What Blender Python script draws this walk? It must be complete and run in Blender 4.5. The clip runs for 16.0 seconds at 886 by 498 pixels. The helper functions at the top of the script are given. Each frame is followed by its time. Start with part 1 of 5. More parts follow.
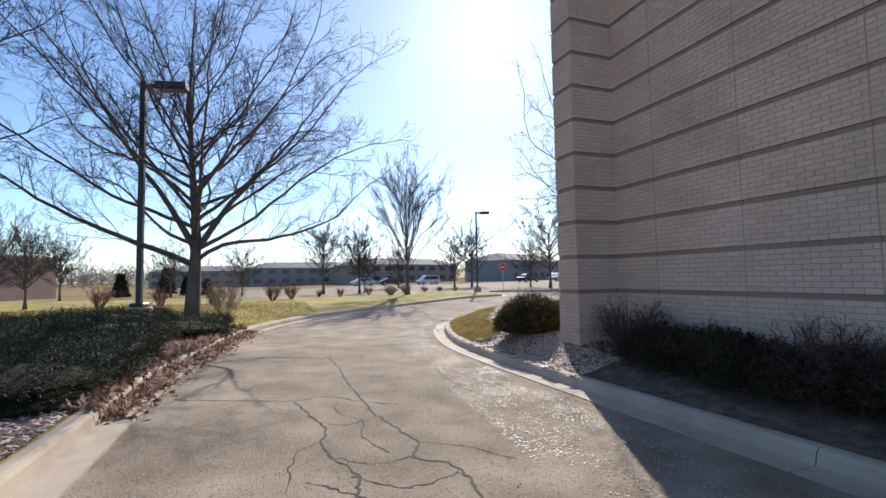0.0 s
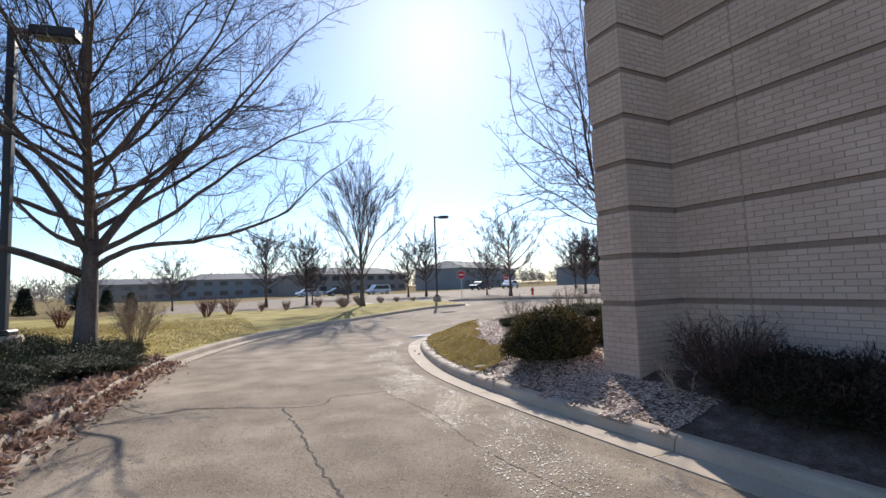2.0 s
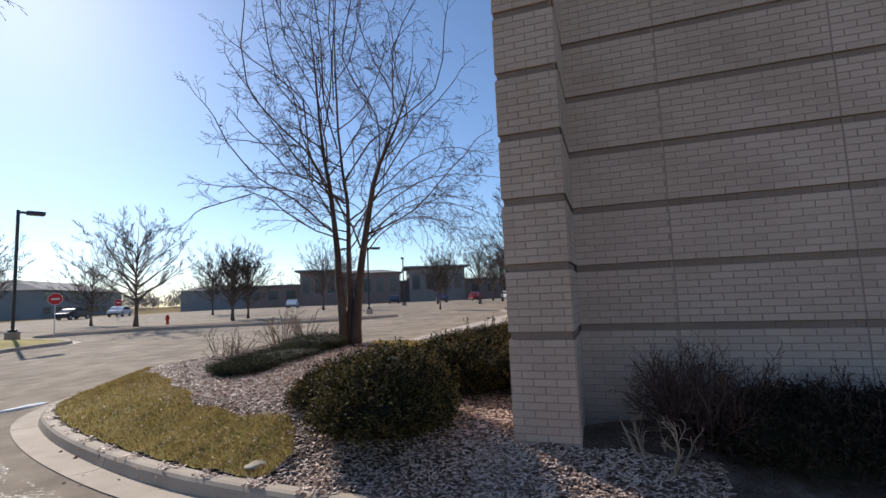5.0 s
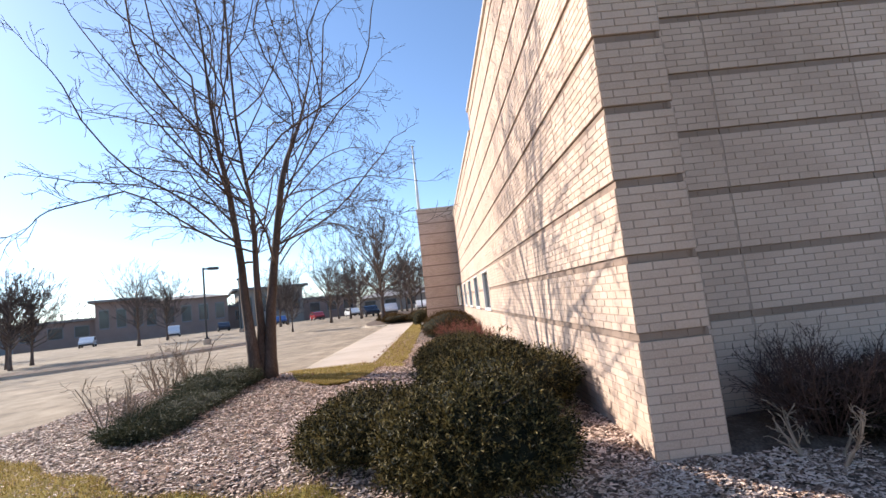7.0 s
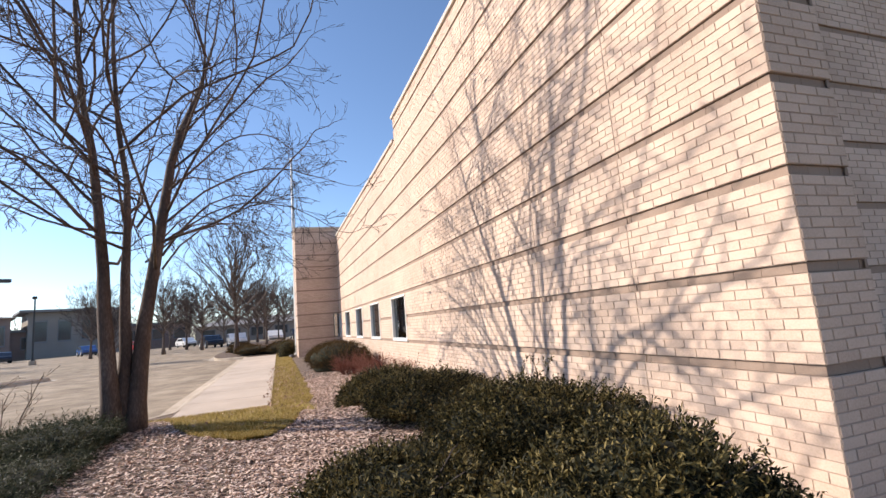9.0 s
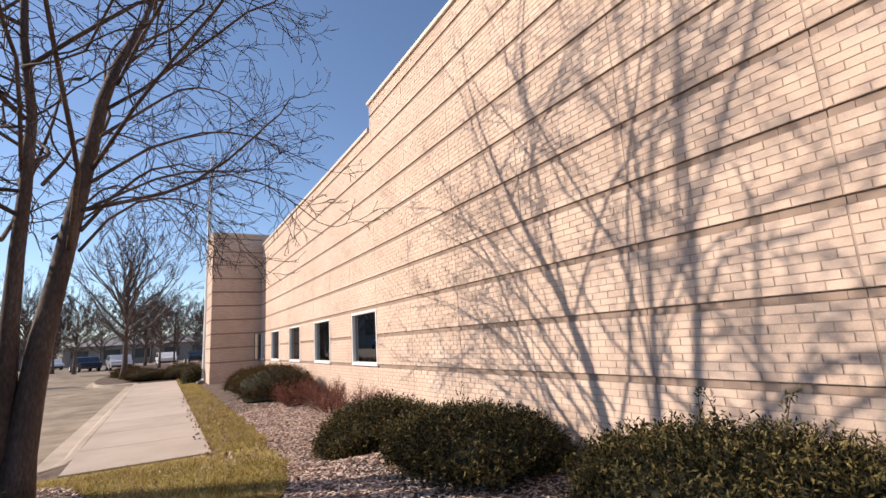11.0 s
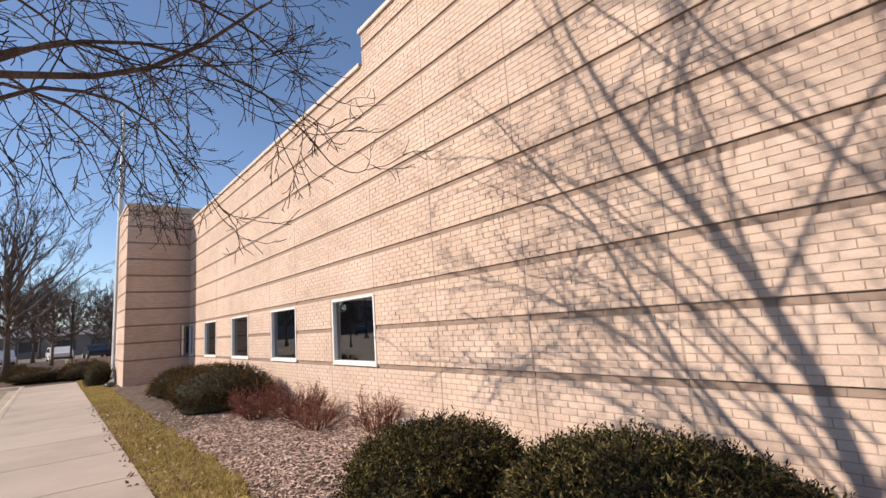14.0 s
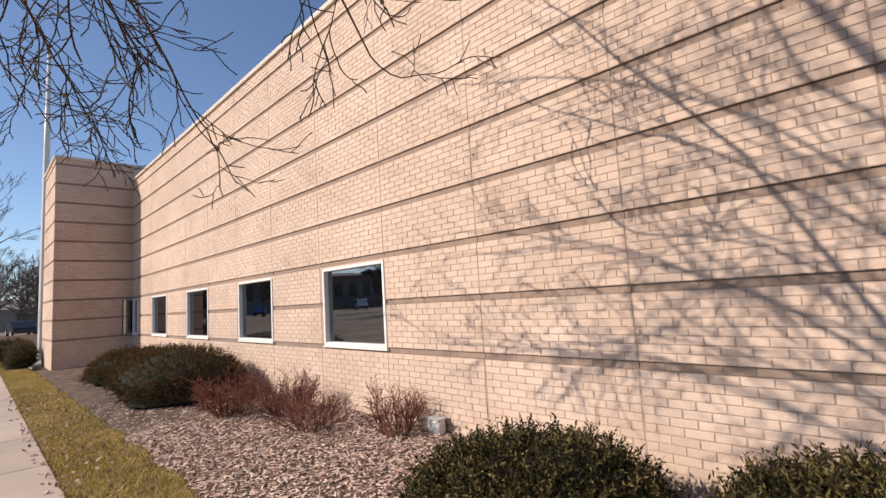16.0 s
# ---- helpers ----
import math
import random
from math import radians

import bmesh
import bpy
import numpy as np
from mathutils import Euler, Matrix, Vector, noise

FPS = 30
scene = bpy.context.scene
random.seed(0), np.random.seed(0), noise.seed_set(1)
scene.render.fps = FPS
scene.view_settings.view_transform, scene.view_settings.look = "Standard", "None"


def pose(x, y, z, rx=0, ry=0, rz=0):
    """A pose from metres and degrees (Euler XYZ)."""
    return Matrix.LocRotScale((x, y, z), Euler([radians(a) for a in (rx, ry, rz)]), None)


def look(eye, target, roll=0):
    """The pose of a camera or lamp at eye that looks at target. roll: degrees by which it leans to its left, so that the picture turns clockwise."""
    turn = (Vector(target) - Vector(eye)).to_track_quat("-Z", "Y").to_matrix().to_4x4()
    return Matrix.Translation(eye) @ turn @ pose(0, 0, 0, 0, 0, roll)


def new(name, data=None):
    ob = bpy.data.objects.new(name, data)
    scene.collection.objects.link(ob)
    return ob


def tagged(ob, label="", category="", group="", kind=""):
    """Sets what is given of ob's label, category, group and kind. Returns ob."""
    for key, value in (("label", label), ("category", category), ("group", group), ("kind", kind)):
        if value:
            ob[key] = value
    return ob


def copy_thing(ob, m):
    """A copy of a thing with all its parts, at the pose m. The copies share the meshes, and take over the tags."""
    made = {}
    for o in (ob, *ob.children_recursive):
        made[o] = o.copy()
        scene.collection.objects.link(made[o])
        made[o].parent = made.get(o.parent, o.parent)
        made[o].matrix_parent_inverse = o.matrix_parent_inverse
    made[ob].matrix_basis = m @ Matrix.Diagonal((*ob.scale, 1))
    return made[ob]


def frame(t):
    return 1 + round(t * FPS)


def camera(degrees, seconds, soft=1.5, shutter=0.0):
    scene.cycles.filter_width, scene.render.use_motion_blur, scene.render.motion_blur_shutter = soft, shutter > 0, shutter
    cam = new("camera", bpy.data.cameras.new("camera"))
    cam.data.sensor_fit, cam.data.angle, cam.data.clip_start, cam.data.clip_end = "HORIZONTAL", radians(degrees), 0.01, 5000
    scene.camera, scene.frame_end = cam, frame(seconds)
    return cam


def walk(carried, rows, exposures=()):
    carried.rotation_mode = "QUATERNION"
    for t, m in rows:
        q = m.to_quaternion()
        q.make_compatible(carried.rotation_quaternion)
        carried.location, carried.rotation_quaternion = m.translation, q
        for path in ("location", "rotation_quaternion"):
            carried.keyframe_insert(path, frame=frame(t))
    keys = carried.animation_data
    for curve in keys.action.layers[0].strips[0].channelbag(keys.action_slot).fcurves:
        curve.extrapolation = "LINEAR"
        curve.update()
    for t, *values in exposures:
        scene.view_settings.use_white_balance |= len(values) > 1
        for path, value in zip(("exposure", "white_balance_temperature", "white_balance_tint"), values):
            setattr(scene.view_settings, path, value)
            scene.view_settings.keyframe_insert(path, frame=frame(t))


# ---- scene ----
cam = camera(86.5, 16.0)
PATH = [
    (0, (-5.068, -7.394, 1.597), (-4.362, -5.527, 1.717), -0.98),
    (0.5, (-4.980, -6.686, 1.607), (-4.042, -4.925, 1.752), -0.23),
    (1, (-4.901, -6.033, 1.629), (-3.915, -4.302, 1.809), -1.06),
    (1.5, (-4.905, -5.380, 1.630), (-3.935, -3.634, 1.732), -0.85),
    (2, (-4.856, -4.780, 1.628), (-3.944, -3.006, 1.779), -1.99),
    (2.5, (-4.749, -4.114, 1.621), (-3.573, -2.506, 1.796), -0.56),
    (3, (-4.646, -3.467, 1.670), (-3.324, -1.989, 1.933), -0.85),
    (3.5, (-4.562, -2.814, 1.671), (-3.073, -1.496, 1.879), -1.03),
    (4, (-4.457, -2.150, 1.677), (-2.821, -1.013, 1.850), -0.95),
    (4.5, (-4.433, -1.533, 1.674), (-2.628, -0.698, 1.885), -0.63),
    (5, (-4.258, -0.882, 1.695), (-2.378, -0.230, 1.891), -2.33),
    (7.3, (-3.360, 1.734, 1.768), (-1.397, 1.435, 2.007), -5.07),
    (7.5, (-3.104, 1.857, 1.754), (-1.171, 1.415, 2.015), -4.49),
    (8, (-2.706, 2.257, 1.731), (-0.781, 1.832, 2.070), -6.39),
    (8.5, (-2.309, 2.667, 1.733), (-0.425, 2.099, 2.091), -5.10),
    (8.7, (-2.168, 2.800, 1.782), (-0.290, 2.190, 2.103), -5.00),
    (11, (0.241, 3.812, 1.795), (1.929, 2.805, 2.164), -3.46),
    (11.5, (0.684, 3.953, 1.811), (2.433, 3.056, 2.181), -1.94),
    (12, (1.082, 4.119, 1.849), (2.632, 2.907, 2.208), -3.34),
    (12.5, (1.552, 4.115, 1.860), (3.098, 2.889, 2.184), -4.81),
    (13, (1.991, 4.132, 1.890), (3.553, 2.935, 2.246), -5.27),
    (13.5, (2.434, 4.117, 1.988), (3.925, 2.820, 2.294), -5.16),
    (14, (2.844, 4.007, 1.940), (4.364, 2.744, 2.242), -3.96),
    (14.5, (3.313, 3.931, 2.019), (4.746, 2.568, 2.315), -3.81),
    (15, (3.795, 3.847, 1.966), (5.229, 2.470, 2.183), -4.69),
    (15.5, (4.251, 3.814, 1.958), (5.716, 2.478, 2.217), -4.00),
    (16, (4.630, 3.767, 1.946), (6.037, 2.359, 2.145), -3.47),
]
walk(cam, [(t, look(eye, target, roll)) for t, eye, target, roll in PATH],
     exposures=[(0, 0.8, 6450, 10), (2.5, 0.66, 6400, 10), (3.5, 0.24, 6400, 10), (4.0, 0.2, 6400, 10), (5.0, 0.42, 6450, 10), (7.4, 1.3, 6700, 10), (8.7, 1.12, 6750, 11), (11.0, 0.82, 7100, 14), (13.0, 0.7, 7050, 14), (16.0, 0.55, 7000, 14)])

# ---- world, sun ----
SUN_AZ, SUN_EL = radians(27.0), radians(31.2)
world = bpy.data.worlds.new("sky")
scene.world = world
world.use_nodes = True
wn = world.node_tree.nodes
sky = wn.new("ShaderNodeTexSky")
sky.sky_type = "NISHITA"
sky.sun_disc = False
sky.sun_elevation, sky.sun_rotation = SUN_EL, SUN_AZ
sky.altitude, sky.air_density, sky.dust_density, sky.ozone_density = 200.0, 0.9, 0.3, 4.2
wn["Background"].inputs["Strength"].default_value = 0.108
world.node_tree.links.new(sky.outputs["Color"], wn["Background"].inputs["Color"])
sun_data = bpy.data.lights.new("sun", "SUN")
sun_data.energy, sun_data.angle, sun_data.color = 3.65, radians(0.5), (1.0, 0.93, 0.84)
sun = new("sun", sun_data)
sun_dir = Vector((math.sin(SUN_AZ) * math.cos(SUN_EL), math.cos(SUN_AZ) * math.cos(SUN_EL), math.sin(SUN_EL)))
sun.matrix_world = look(sun_dir * 60, (0, 0, 0))


# ---- materials ----
def material(name, colors, rough=0.8, scale=3.0, fine=60.0, bump=0.2, bump_dist=0.01, pieces=0.0, metallic=0.0, spec=0.3, stain=0.0, stretch=(1, 1, 1), translucent=0.0, span=0.4):
    """Procedural surface: a colour ramp driven by coarse and fine noise, plus a random shift for each piece."""
    m = bpy.data.materials.new(name)
    m.use_nodes = True
    nt = m.node_tree
    n, l = nt.nodes, nt.links
    b = n["Principled BSDF"]
    geo = n.new("ShaderNodeNewGeometry")
    mp = n.new("ShaderNodeMapping")
    mp.inputs["Scale"].default_value = stretch
    l.new(geo.outputs["Position"], mp.inputs["Vector"])
    na, nb = n.new("ShaderNodeTexNoise"), n.new("ShaderNodeTexNoise")
    for node, s, d in ((na, scale, 5.0), (nb, fine, 3.0)):
        node.inputs["Scale"].default_value, node.inputs["Detail"].default_value = s, d
        l.new(mp.outputs["Vector"], node.inputs["Vector"])
    mix = n.new("ShaderNodeMath")
    mix.operation = "MULTIPLY_ADD"
    mix.inputs[1].default_value = 0.45
    l.new(nb.outputs["Fac"], mix.inputs[0])
    half = n.new("ShaderNodeMath")
    half.operation = "MULTIPLY"
    half.inputs[1].default_value = 0.55
    l.new(na.outputs["Fac"], half.inputs[0])
    l.new(half.outputs[0], mix.inputs[2])
    fac = mix.outputs[0]
    if pieces:
        info = n.new("ShaderNodeObjectInfo")
        add = n.new("ShaderNodeMath")
        add.operation = "ADD"
        l.new(info.outputs["Random"], add.inputs[0])
        l.new(geo.outputs["Random Per Island"], add.inputs[1])
        fr = n.new("ShaderNodeMath")
        fr.operation = "FRACT"
        l.new(add.outputs[0], fr.inputs[0])
        sh = n.new("ShaderNodeMath")
        sh.operation = "MULTIPLY_ADD"
        sh.inputs[1].default_value = pieces
        l.new(fr.outputs[0], sh.inputs[0])
        off = n.new("ShaderNodeMath")
        off.operation = "SUBTRACT"
        off.inputs[1].default_value = pieces / 2
        l.new(fac, off.inputs[0])
        l.new(off.outputs[0], sh.inputs[2])
        fac = sh.outputs[0]
    ramp = n.new("ShaderNodeValToRGB")
    els = ramp.color_ramp.elements
    while len(els) < len(colors):
        els.new(0.5)
    for i, c in enumerate(colors):
        els[i].position = 0.5 - span / 2 + span * i / max(1, len(colors) - 1)
        els[i].color = (*c, 1)
    l.new(fac, ramp.inputs["Fac"])
    col = ramp.outputs["Color"]
    if stain:
        st = n.new("ShaderNodeTexNoise")
        st.inputs["Scale"].default_value, st.inputs["Detail"].default_value = 0.45, 6.0
        l.new(geo.outputs["Position"], st.inputs["Vector"])
        mr = n.new("ShaderNodeMapRange")
        mr.inputs["From Min"].default_value, mr.inputs["From Max"].default_value = 0.35, 0.7
        mr.inputs["To Min"].default_value, mr.inputs["To Max"].default_value = 1 - stain, 1 + stain * 0.4
        l.new(st.outputs["Fac"], mr.inputs["Value"])
        mul = n.new("ShaderNodeVectorMath")
        mul.operation = "SCALE"
        l.new(col, mul.inputs[0])
        l.new(mr.outputs[0], mul.inputs["Scale"])
        col = mul.outputs[0]
    l.new(col, b.inputs["Base Color"])
    b.inputs["Roughness"].default_value, b.inputs["Metallic"].default_value = rough, metallic
    b.inputs["Specular IOR Level"].default_value = spec
    if bump:
        bp = n.new("ShaderNodeBump")
        bp.inputs["Strength"].default_value, bp.inputs["Distance"].default_value = bump, bump_dist
        l.new(fac if not pieces else mix.outputs[0], bp.inputs["Height"])
        l.new(bp.outputs["Normal"], b.inputs["Normal"])
    if translucent:
        tr = n.new("ShaderNodeBsdfTranslucent")
        l.new(col, tr.inputs["Color"])
        ms = n.new("ShaderNodeMixShader")
        ms.inputs["Fac"].default_value = translucent
        l.new(b.outputs["BSDF"], ms.inputs[1])
        l.new(tr.outputs["BSDF"], ms.inputs[2])
        l.new(ms.outputs["Shader"], n["Material Output"].inputs["Surface"])
    return m


BRICK = material("brick", [(0.505, 0.365, 0.284), (0.615, 0.458, 0.362), (0.69, 0.53, 0.428)], 0.85, 1.2, 90, 0.25, 0.003, pieces=0.15, stain=0.1)
MORTAR = material("mortar", [(0.385, 0.285, 0.225), (0.475, 0.36, 0.29)], 0.95, 4, 150, 0.4, 0.003, stain=0.1)
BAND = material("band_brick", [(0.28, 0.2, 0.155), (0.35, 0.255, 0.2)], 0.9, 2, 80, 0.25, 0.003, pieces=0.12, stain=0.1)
COPING = material("coping", [(0.55, 0.46, 0.38), (0.62, 0.53, 0.45)], 0.5, 1, 20, 0.05, 0.002)
WHITE = material("white_frame", [(0.7, 0.68, 0.64), (0.8, 0.78, 0.75)], 0.45, 2, 40, 0.05, 0.001)
ASPHALT = material("asphalt", [(0.215, 0.166, 0.122), (0.315, 0.25, 0.185), (0.41, 0.332, 0.252)], 0.9, 1.6, 85, 1.0, 0.012, spec=0.15, stain=0.22, span=0.26)
GRIT = material("bare_grit", [(0.16, 0.14, 0.12), (0.31, 0.27, 0.23), (0.5, 0.45, 0.39)], 0.56, 6, 90, 0, pieces=0.7, spec=0.36)
CRACK = material("crack_filler", [(0.045, 0.038, 0.033), (0.085, 0.073, 0.063)], 0.9, 5, 60, 0.3, 0.003)
AGGREGATE = material("aggregate", [(0.15, 0.125, 0.1), (0.3, 0.255, 0.21), (0.5, 0.44, 0.375)], 0.9, 6, 90, 0, pieces=0.8, spec=0.15)
CONCRETE = material("concrete", [(0.36, 0.285, 0.215), (0.49, 0.4, 0.31), (0.58, 0.485, 0.385)], 0.85, 2.2, 90, 0.4, 0.004, pieces=0.1, stain=0.16)
WALK = material("walk_concrete", [(0.40, 0.325, 0.265), (0.48, 0.395, 0.325), (0.54, 0.45, 0.375)], 0.85, 1.4, 120, 0.25, 0.003, pieces=0.12, stain=0.1)
SOIL = material("bed_soil", [(0.05, 0.032, 0.024), (0.13, 0.09, 0.068), (0.25, 0.185, 0.145)], 0.95, 6, 45, 1.0, 0.03)
CHIP = material("wood_chip", [(0.22, 0.135, 0.1), (0.55, 0.385, 0.3), (0.78, 0.6, 0.5)], 0.6, 8, 90, 0.3, 0.003, pieces=0.8, spec=0.5)
TURF = material("turf", [(0.18, 0.135, 0.033), (0.36, 0.28, 0.07), (0.5, 0.4, 0.14)], 0.95, 0.9, 70, 0.9, 0.03, stain=0.25)
BLADE = material("grass_blade", [(0.18, 0.125, 0.033), (0.38, 0.285, 0.075), (0.56, 0.43, 0.2)], 0.7, 1.6, 40, 0, pieces=0.5, translucent=0.3, span=0.3)
DRYGRASS = material("dry_field", [(0.22, 0.16, 0.09), (0.32, 0.25, 0.14), (0.4, 0.33, 0.2)], 1.0, 0.15, 9, 0.5, 0.05, stain=0.2, spec=0.0)
LITTER = material("fallen_leaf", [(0.19, 0.11, 0.078), (0.4, 0.25, 0.18), (0.6, 0.43, 0.33)], 0.8, 8, 60, 0, pieces=0.75, translucent=0.2)
BARK = material("bark", [(0.06, 0.045, 0.038), (0.13, 0.10, 0.085), (0.22, 0.18, 0.155)], 0.92, 5, 55, 0.9, 0.012, stretch=(1, 1, 0.25))
PALEBARK = material("pale_bark", [(0.045, 0.031, 0.026), (0.095, 0.066, 0.055), (0.19, 0.145, 0.125)], 0.88, 4, 60, 0.8, 0.01, stretch=(1, 1, 0.3))
TWIG = material("twig", [(0.035, 0.026, 0.024), (0.095, 0.072, 0.064)], 0.85, 4, 40, 0.2, 0.004)
REDTWIG = material("red_twig", [(0.11, 0.035, 0.026), (0.2, 0.075, 0.052), (0.3, 0.14, 0.1)], 0.85, 4, 40, 0, pieces=0.5)
# twigs of the far woods, paled to grey to paint in distance haze
HAZETWIG = material("hazed_far_twig", [(0.2, 0.17, 0.155), (0.3, 0.265, 0.245)], 0.95, 0.2, 3, 0, pieces=0.4, spec=0.05)
DRYTWIG = material("dry_twig", [(0.24, 0.18, 0.13), (0.4, 0.31, 0.24)], 0.85, 4, 40, 0, pieces=0.5)
YEW = material("yew_leaf", [(0.012, 0.012, 0.004), (0.042, 0.036, 0.014), (0.2, 0.15, 0.054)], 0.6, 2.2, 30, 0, pieces=0.55, translucent=0.15, spec=0.2)
# dark brown-green leaf, deepened to near black with the wall's shade in it
SHADEHEDGE = material("shaded_evergreen_leaf", [(0.012, 0.009, 0.006), (0.035, 0.026, 0.017), (0.075, 0.055, 0.035)], 0.7, 2.0, 30, 0, pieces=0.5, spec=0.15)
PALESTONE = material("pale_stone", [(0.33, 0.28, 0.22), (0.46, 0.4, 0.33)], 0.85, 6, 60, 0.4, 0.01)
SNOW = material("old_snow", [(0.72, 0.72, 0.73), (0.82, 0.82, 0.83)], 0.8, 9, 80, 0.6, 0.02)
# shrub core: shade between the shoots is put into this near-black colour
CORESHADE = material("core_shade", [(0.012, 0.012, 0.006), (0.03, 0.03, 0.014)], 0.95, 8, 50, 0.8, 0.02)
JUNIPER = material("juniper_leaf", [(0.022, 0.028, 0.012), (0.05, 0.058, 0.026), (0.11, 0.105, 0.055)], 0.6, 2.0, 30, 0, pieces=0.5, translucent=0.1)
BROWNHEDGE = material("winter_hedge_leaf", [(0.035, 0.02, 0.009), (0.085, 0.052, 0.02), (0.17, 0.105, 0.042)], 0.75, 2.0, 30, 0, pieces=0.5, translucent=0.1, spec=0.08)
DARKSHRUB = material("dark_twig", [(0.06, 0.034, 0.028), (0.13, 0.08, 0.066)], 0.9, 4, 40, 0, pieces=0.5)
POLE = material("bronze_pole", [(0.02, 0.02, 0.022), (0.045, 0.043, 0.042)], 0.45, 3, 60, 0.05, 0.001, spec=0.5)
STEEL = material("pale_pole", [(0.55, 0.54, 0.52), (0.68, 0.67, 0.65)], 0.35, 3, 60, 0.03, 0.001)
LENS = material("lamp_lens", [(0.2, 0.2, 0.19), (0.3, 0.29, 0.27)], 0.3, 5, 60, 0)
SIGNRED = material("sign_red", [(0.5, 0.03, 0.03), (0.58, 0.05, 0.04)], 0.5, 3, 30, 0)
SIGNWHITE = material("sign_white", [(0.75, 0.75, 0.74), (0.8, 0.8, 0.8)], 0.5, 3, 30, 0)
ROOFING = material("shingles", [(0.18, 0.17, 0.17), (0.26, 0.25, 0.25)], 0.9, 0.6, 8, 0.3, 0.02)
SIDING = material("grey_siding", [(0.22, 0.22, 0.225), (0.29, 0.285, 0.285)], 0.8, 0.4, 10, 0.1, 0.01)
SIDING2 = material("tan_siding", [(0.25, 0.215, 0.19), (0.33, 0.285, 0.25)], 0.8, 0.4, 10, 0.1, 0.01)
# red brick of far buildings, greyed and lightened: haze mixed into the colour
HAZEBRICK = material("hazed_red_brick", [(0.24, 0.16, 0.135), (0.33, 0.235, 0.2)], 0.9, 0.7, 14, 0.2, 0.01)
FARWINDOW = material("far_window", [(0.03, 0.035, 0.04), (0.07, 0.075, 0.08)], 0.15, 0.5, 5, 0, spec=0.6)
# room lining: the darkness of an unlit room is put into the colour
ROOMSHADE = material("room_shade", [(0.02, 0.02, 0.022), (0.04, 0.04, 0.042)], 0.9, 1, 10, 0)
CONIFER = material("conifer", [(0.012, 0.02, 0.012), (0.03, 0.045, 0.026)], 0.8, 1, 12, 0.3, 0.05, pieces=0.4)
TYRE = material("tyre", [(0.02, 0.02, 0.02), (0.035, 0.035, 0.035)], 0.8, 3, 40, 0)
CARWHITE = material("white_paint", [(0.7, 0.7, 0.7), (0.75, 0.75, 0.75)], 0.2, 1, 5, 0, spec=0.6)
CARDARK = material("dark_paint", [(0.02, 0.025, 0.04), (0.03, 0.035, 0.05)], 0.2, 1, 5, 0, spec=0.6)
CARRED = material("red_paint", [(0.3, 0.03, 0.03), (0.34, 0.04, 0.04)], 0.2, 1, 5, 0, spec=0.6)
CARBLUE = material("blue_paint", [(0.05, 0.1, 0.25), (0.06, 0.12, 0.28)], 0.2, 1, 5, 0, spec=0.6)
YELLOW = material("yellow_paint", [(0.6, 0.42, 0.03), (0.66, 0.48, 0.05)], 0.4, 1, 5, 0)


def glass_material():
    m = bpy.data.materials.new("tinted_glass")
    m.use_nodes = True
    n, l = m.node_tree.nodes, m.node_tree.links
    n.remove(n["Principled BSDF"])
    tr, gl, mx, fr = n.new("ShaderNodeBsdfTransparent"), n.new("ShaderNodeBsdfGlossy"), n.new("ShaderNodeMixShader"), n.new("ShaderNodeFresnel")
    tr.inputs["Color"].default_value = (0.16, 0.17, 0.18, 1)
    gl.inputs["Color"].default_value = (0.8, 0.84, 0.88, 1)
    gl.inputs["Roughness"].default_value = 0.01
    fr.inputs["IOR"].default_value = 3.8
    l.new(fr.outputs[0], mx.inputs["Fac"])
    l.new(tr.outputs[0], mx.inputs[1])
    l.new(gl.outputs[0], mx.inputs[2])
    l.new(mx.outputs[0], n["Material Output"].inputs["Surface"])
    return m


GLASS = glass_material()


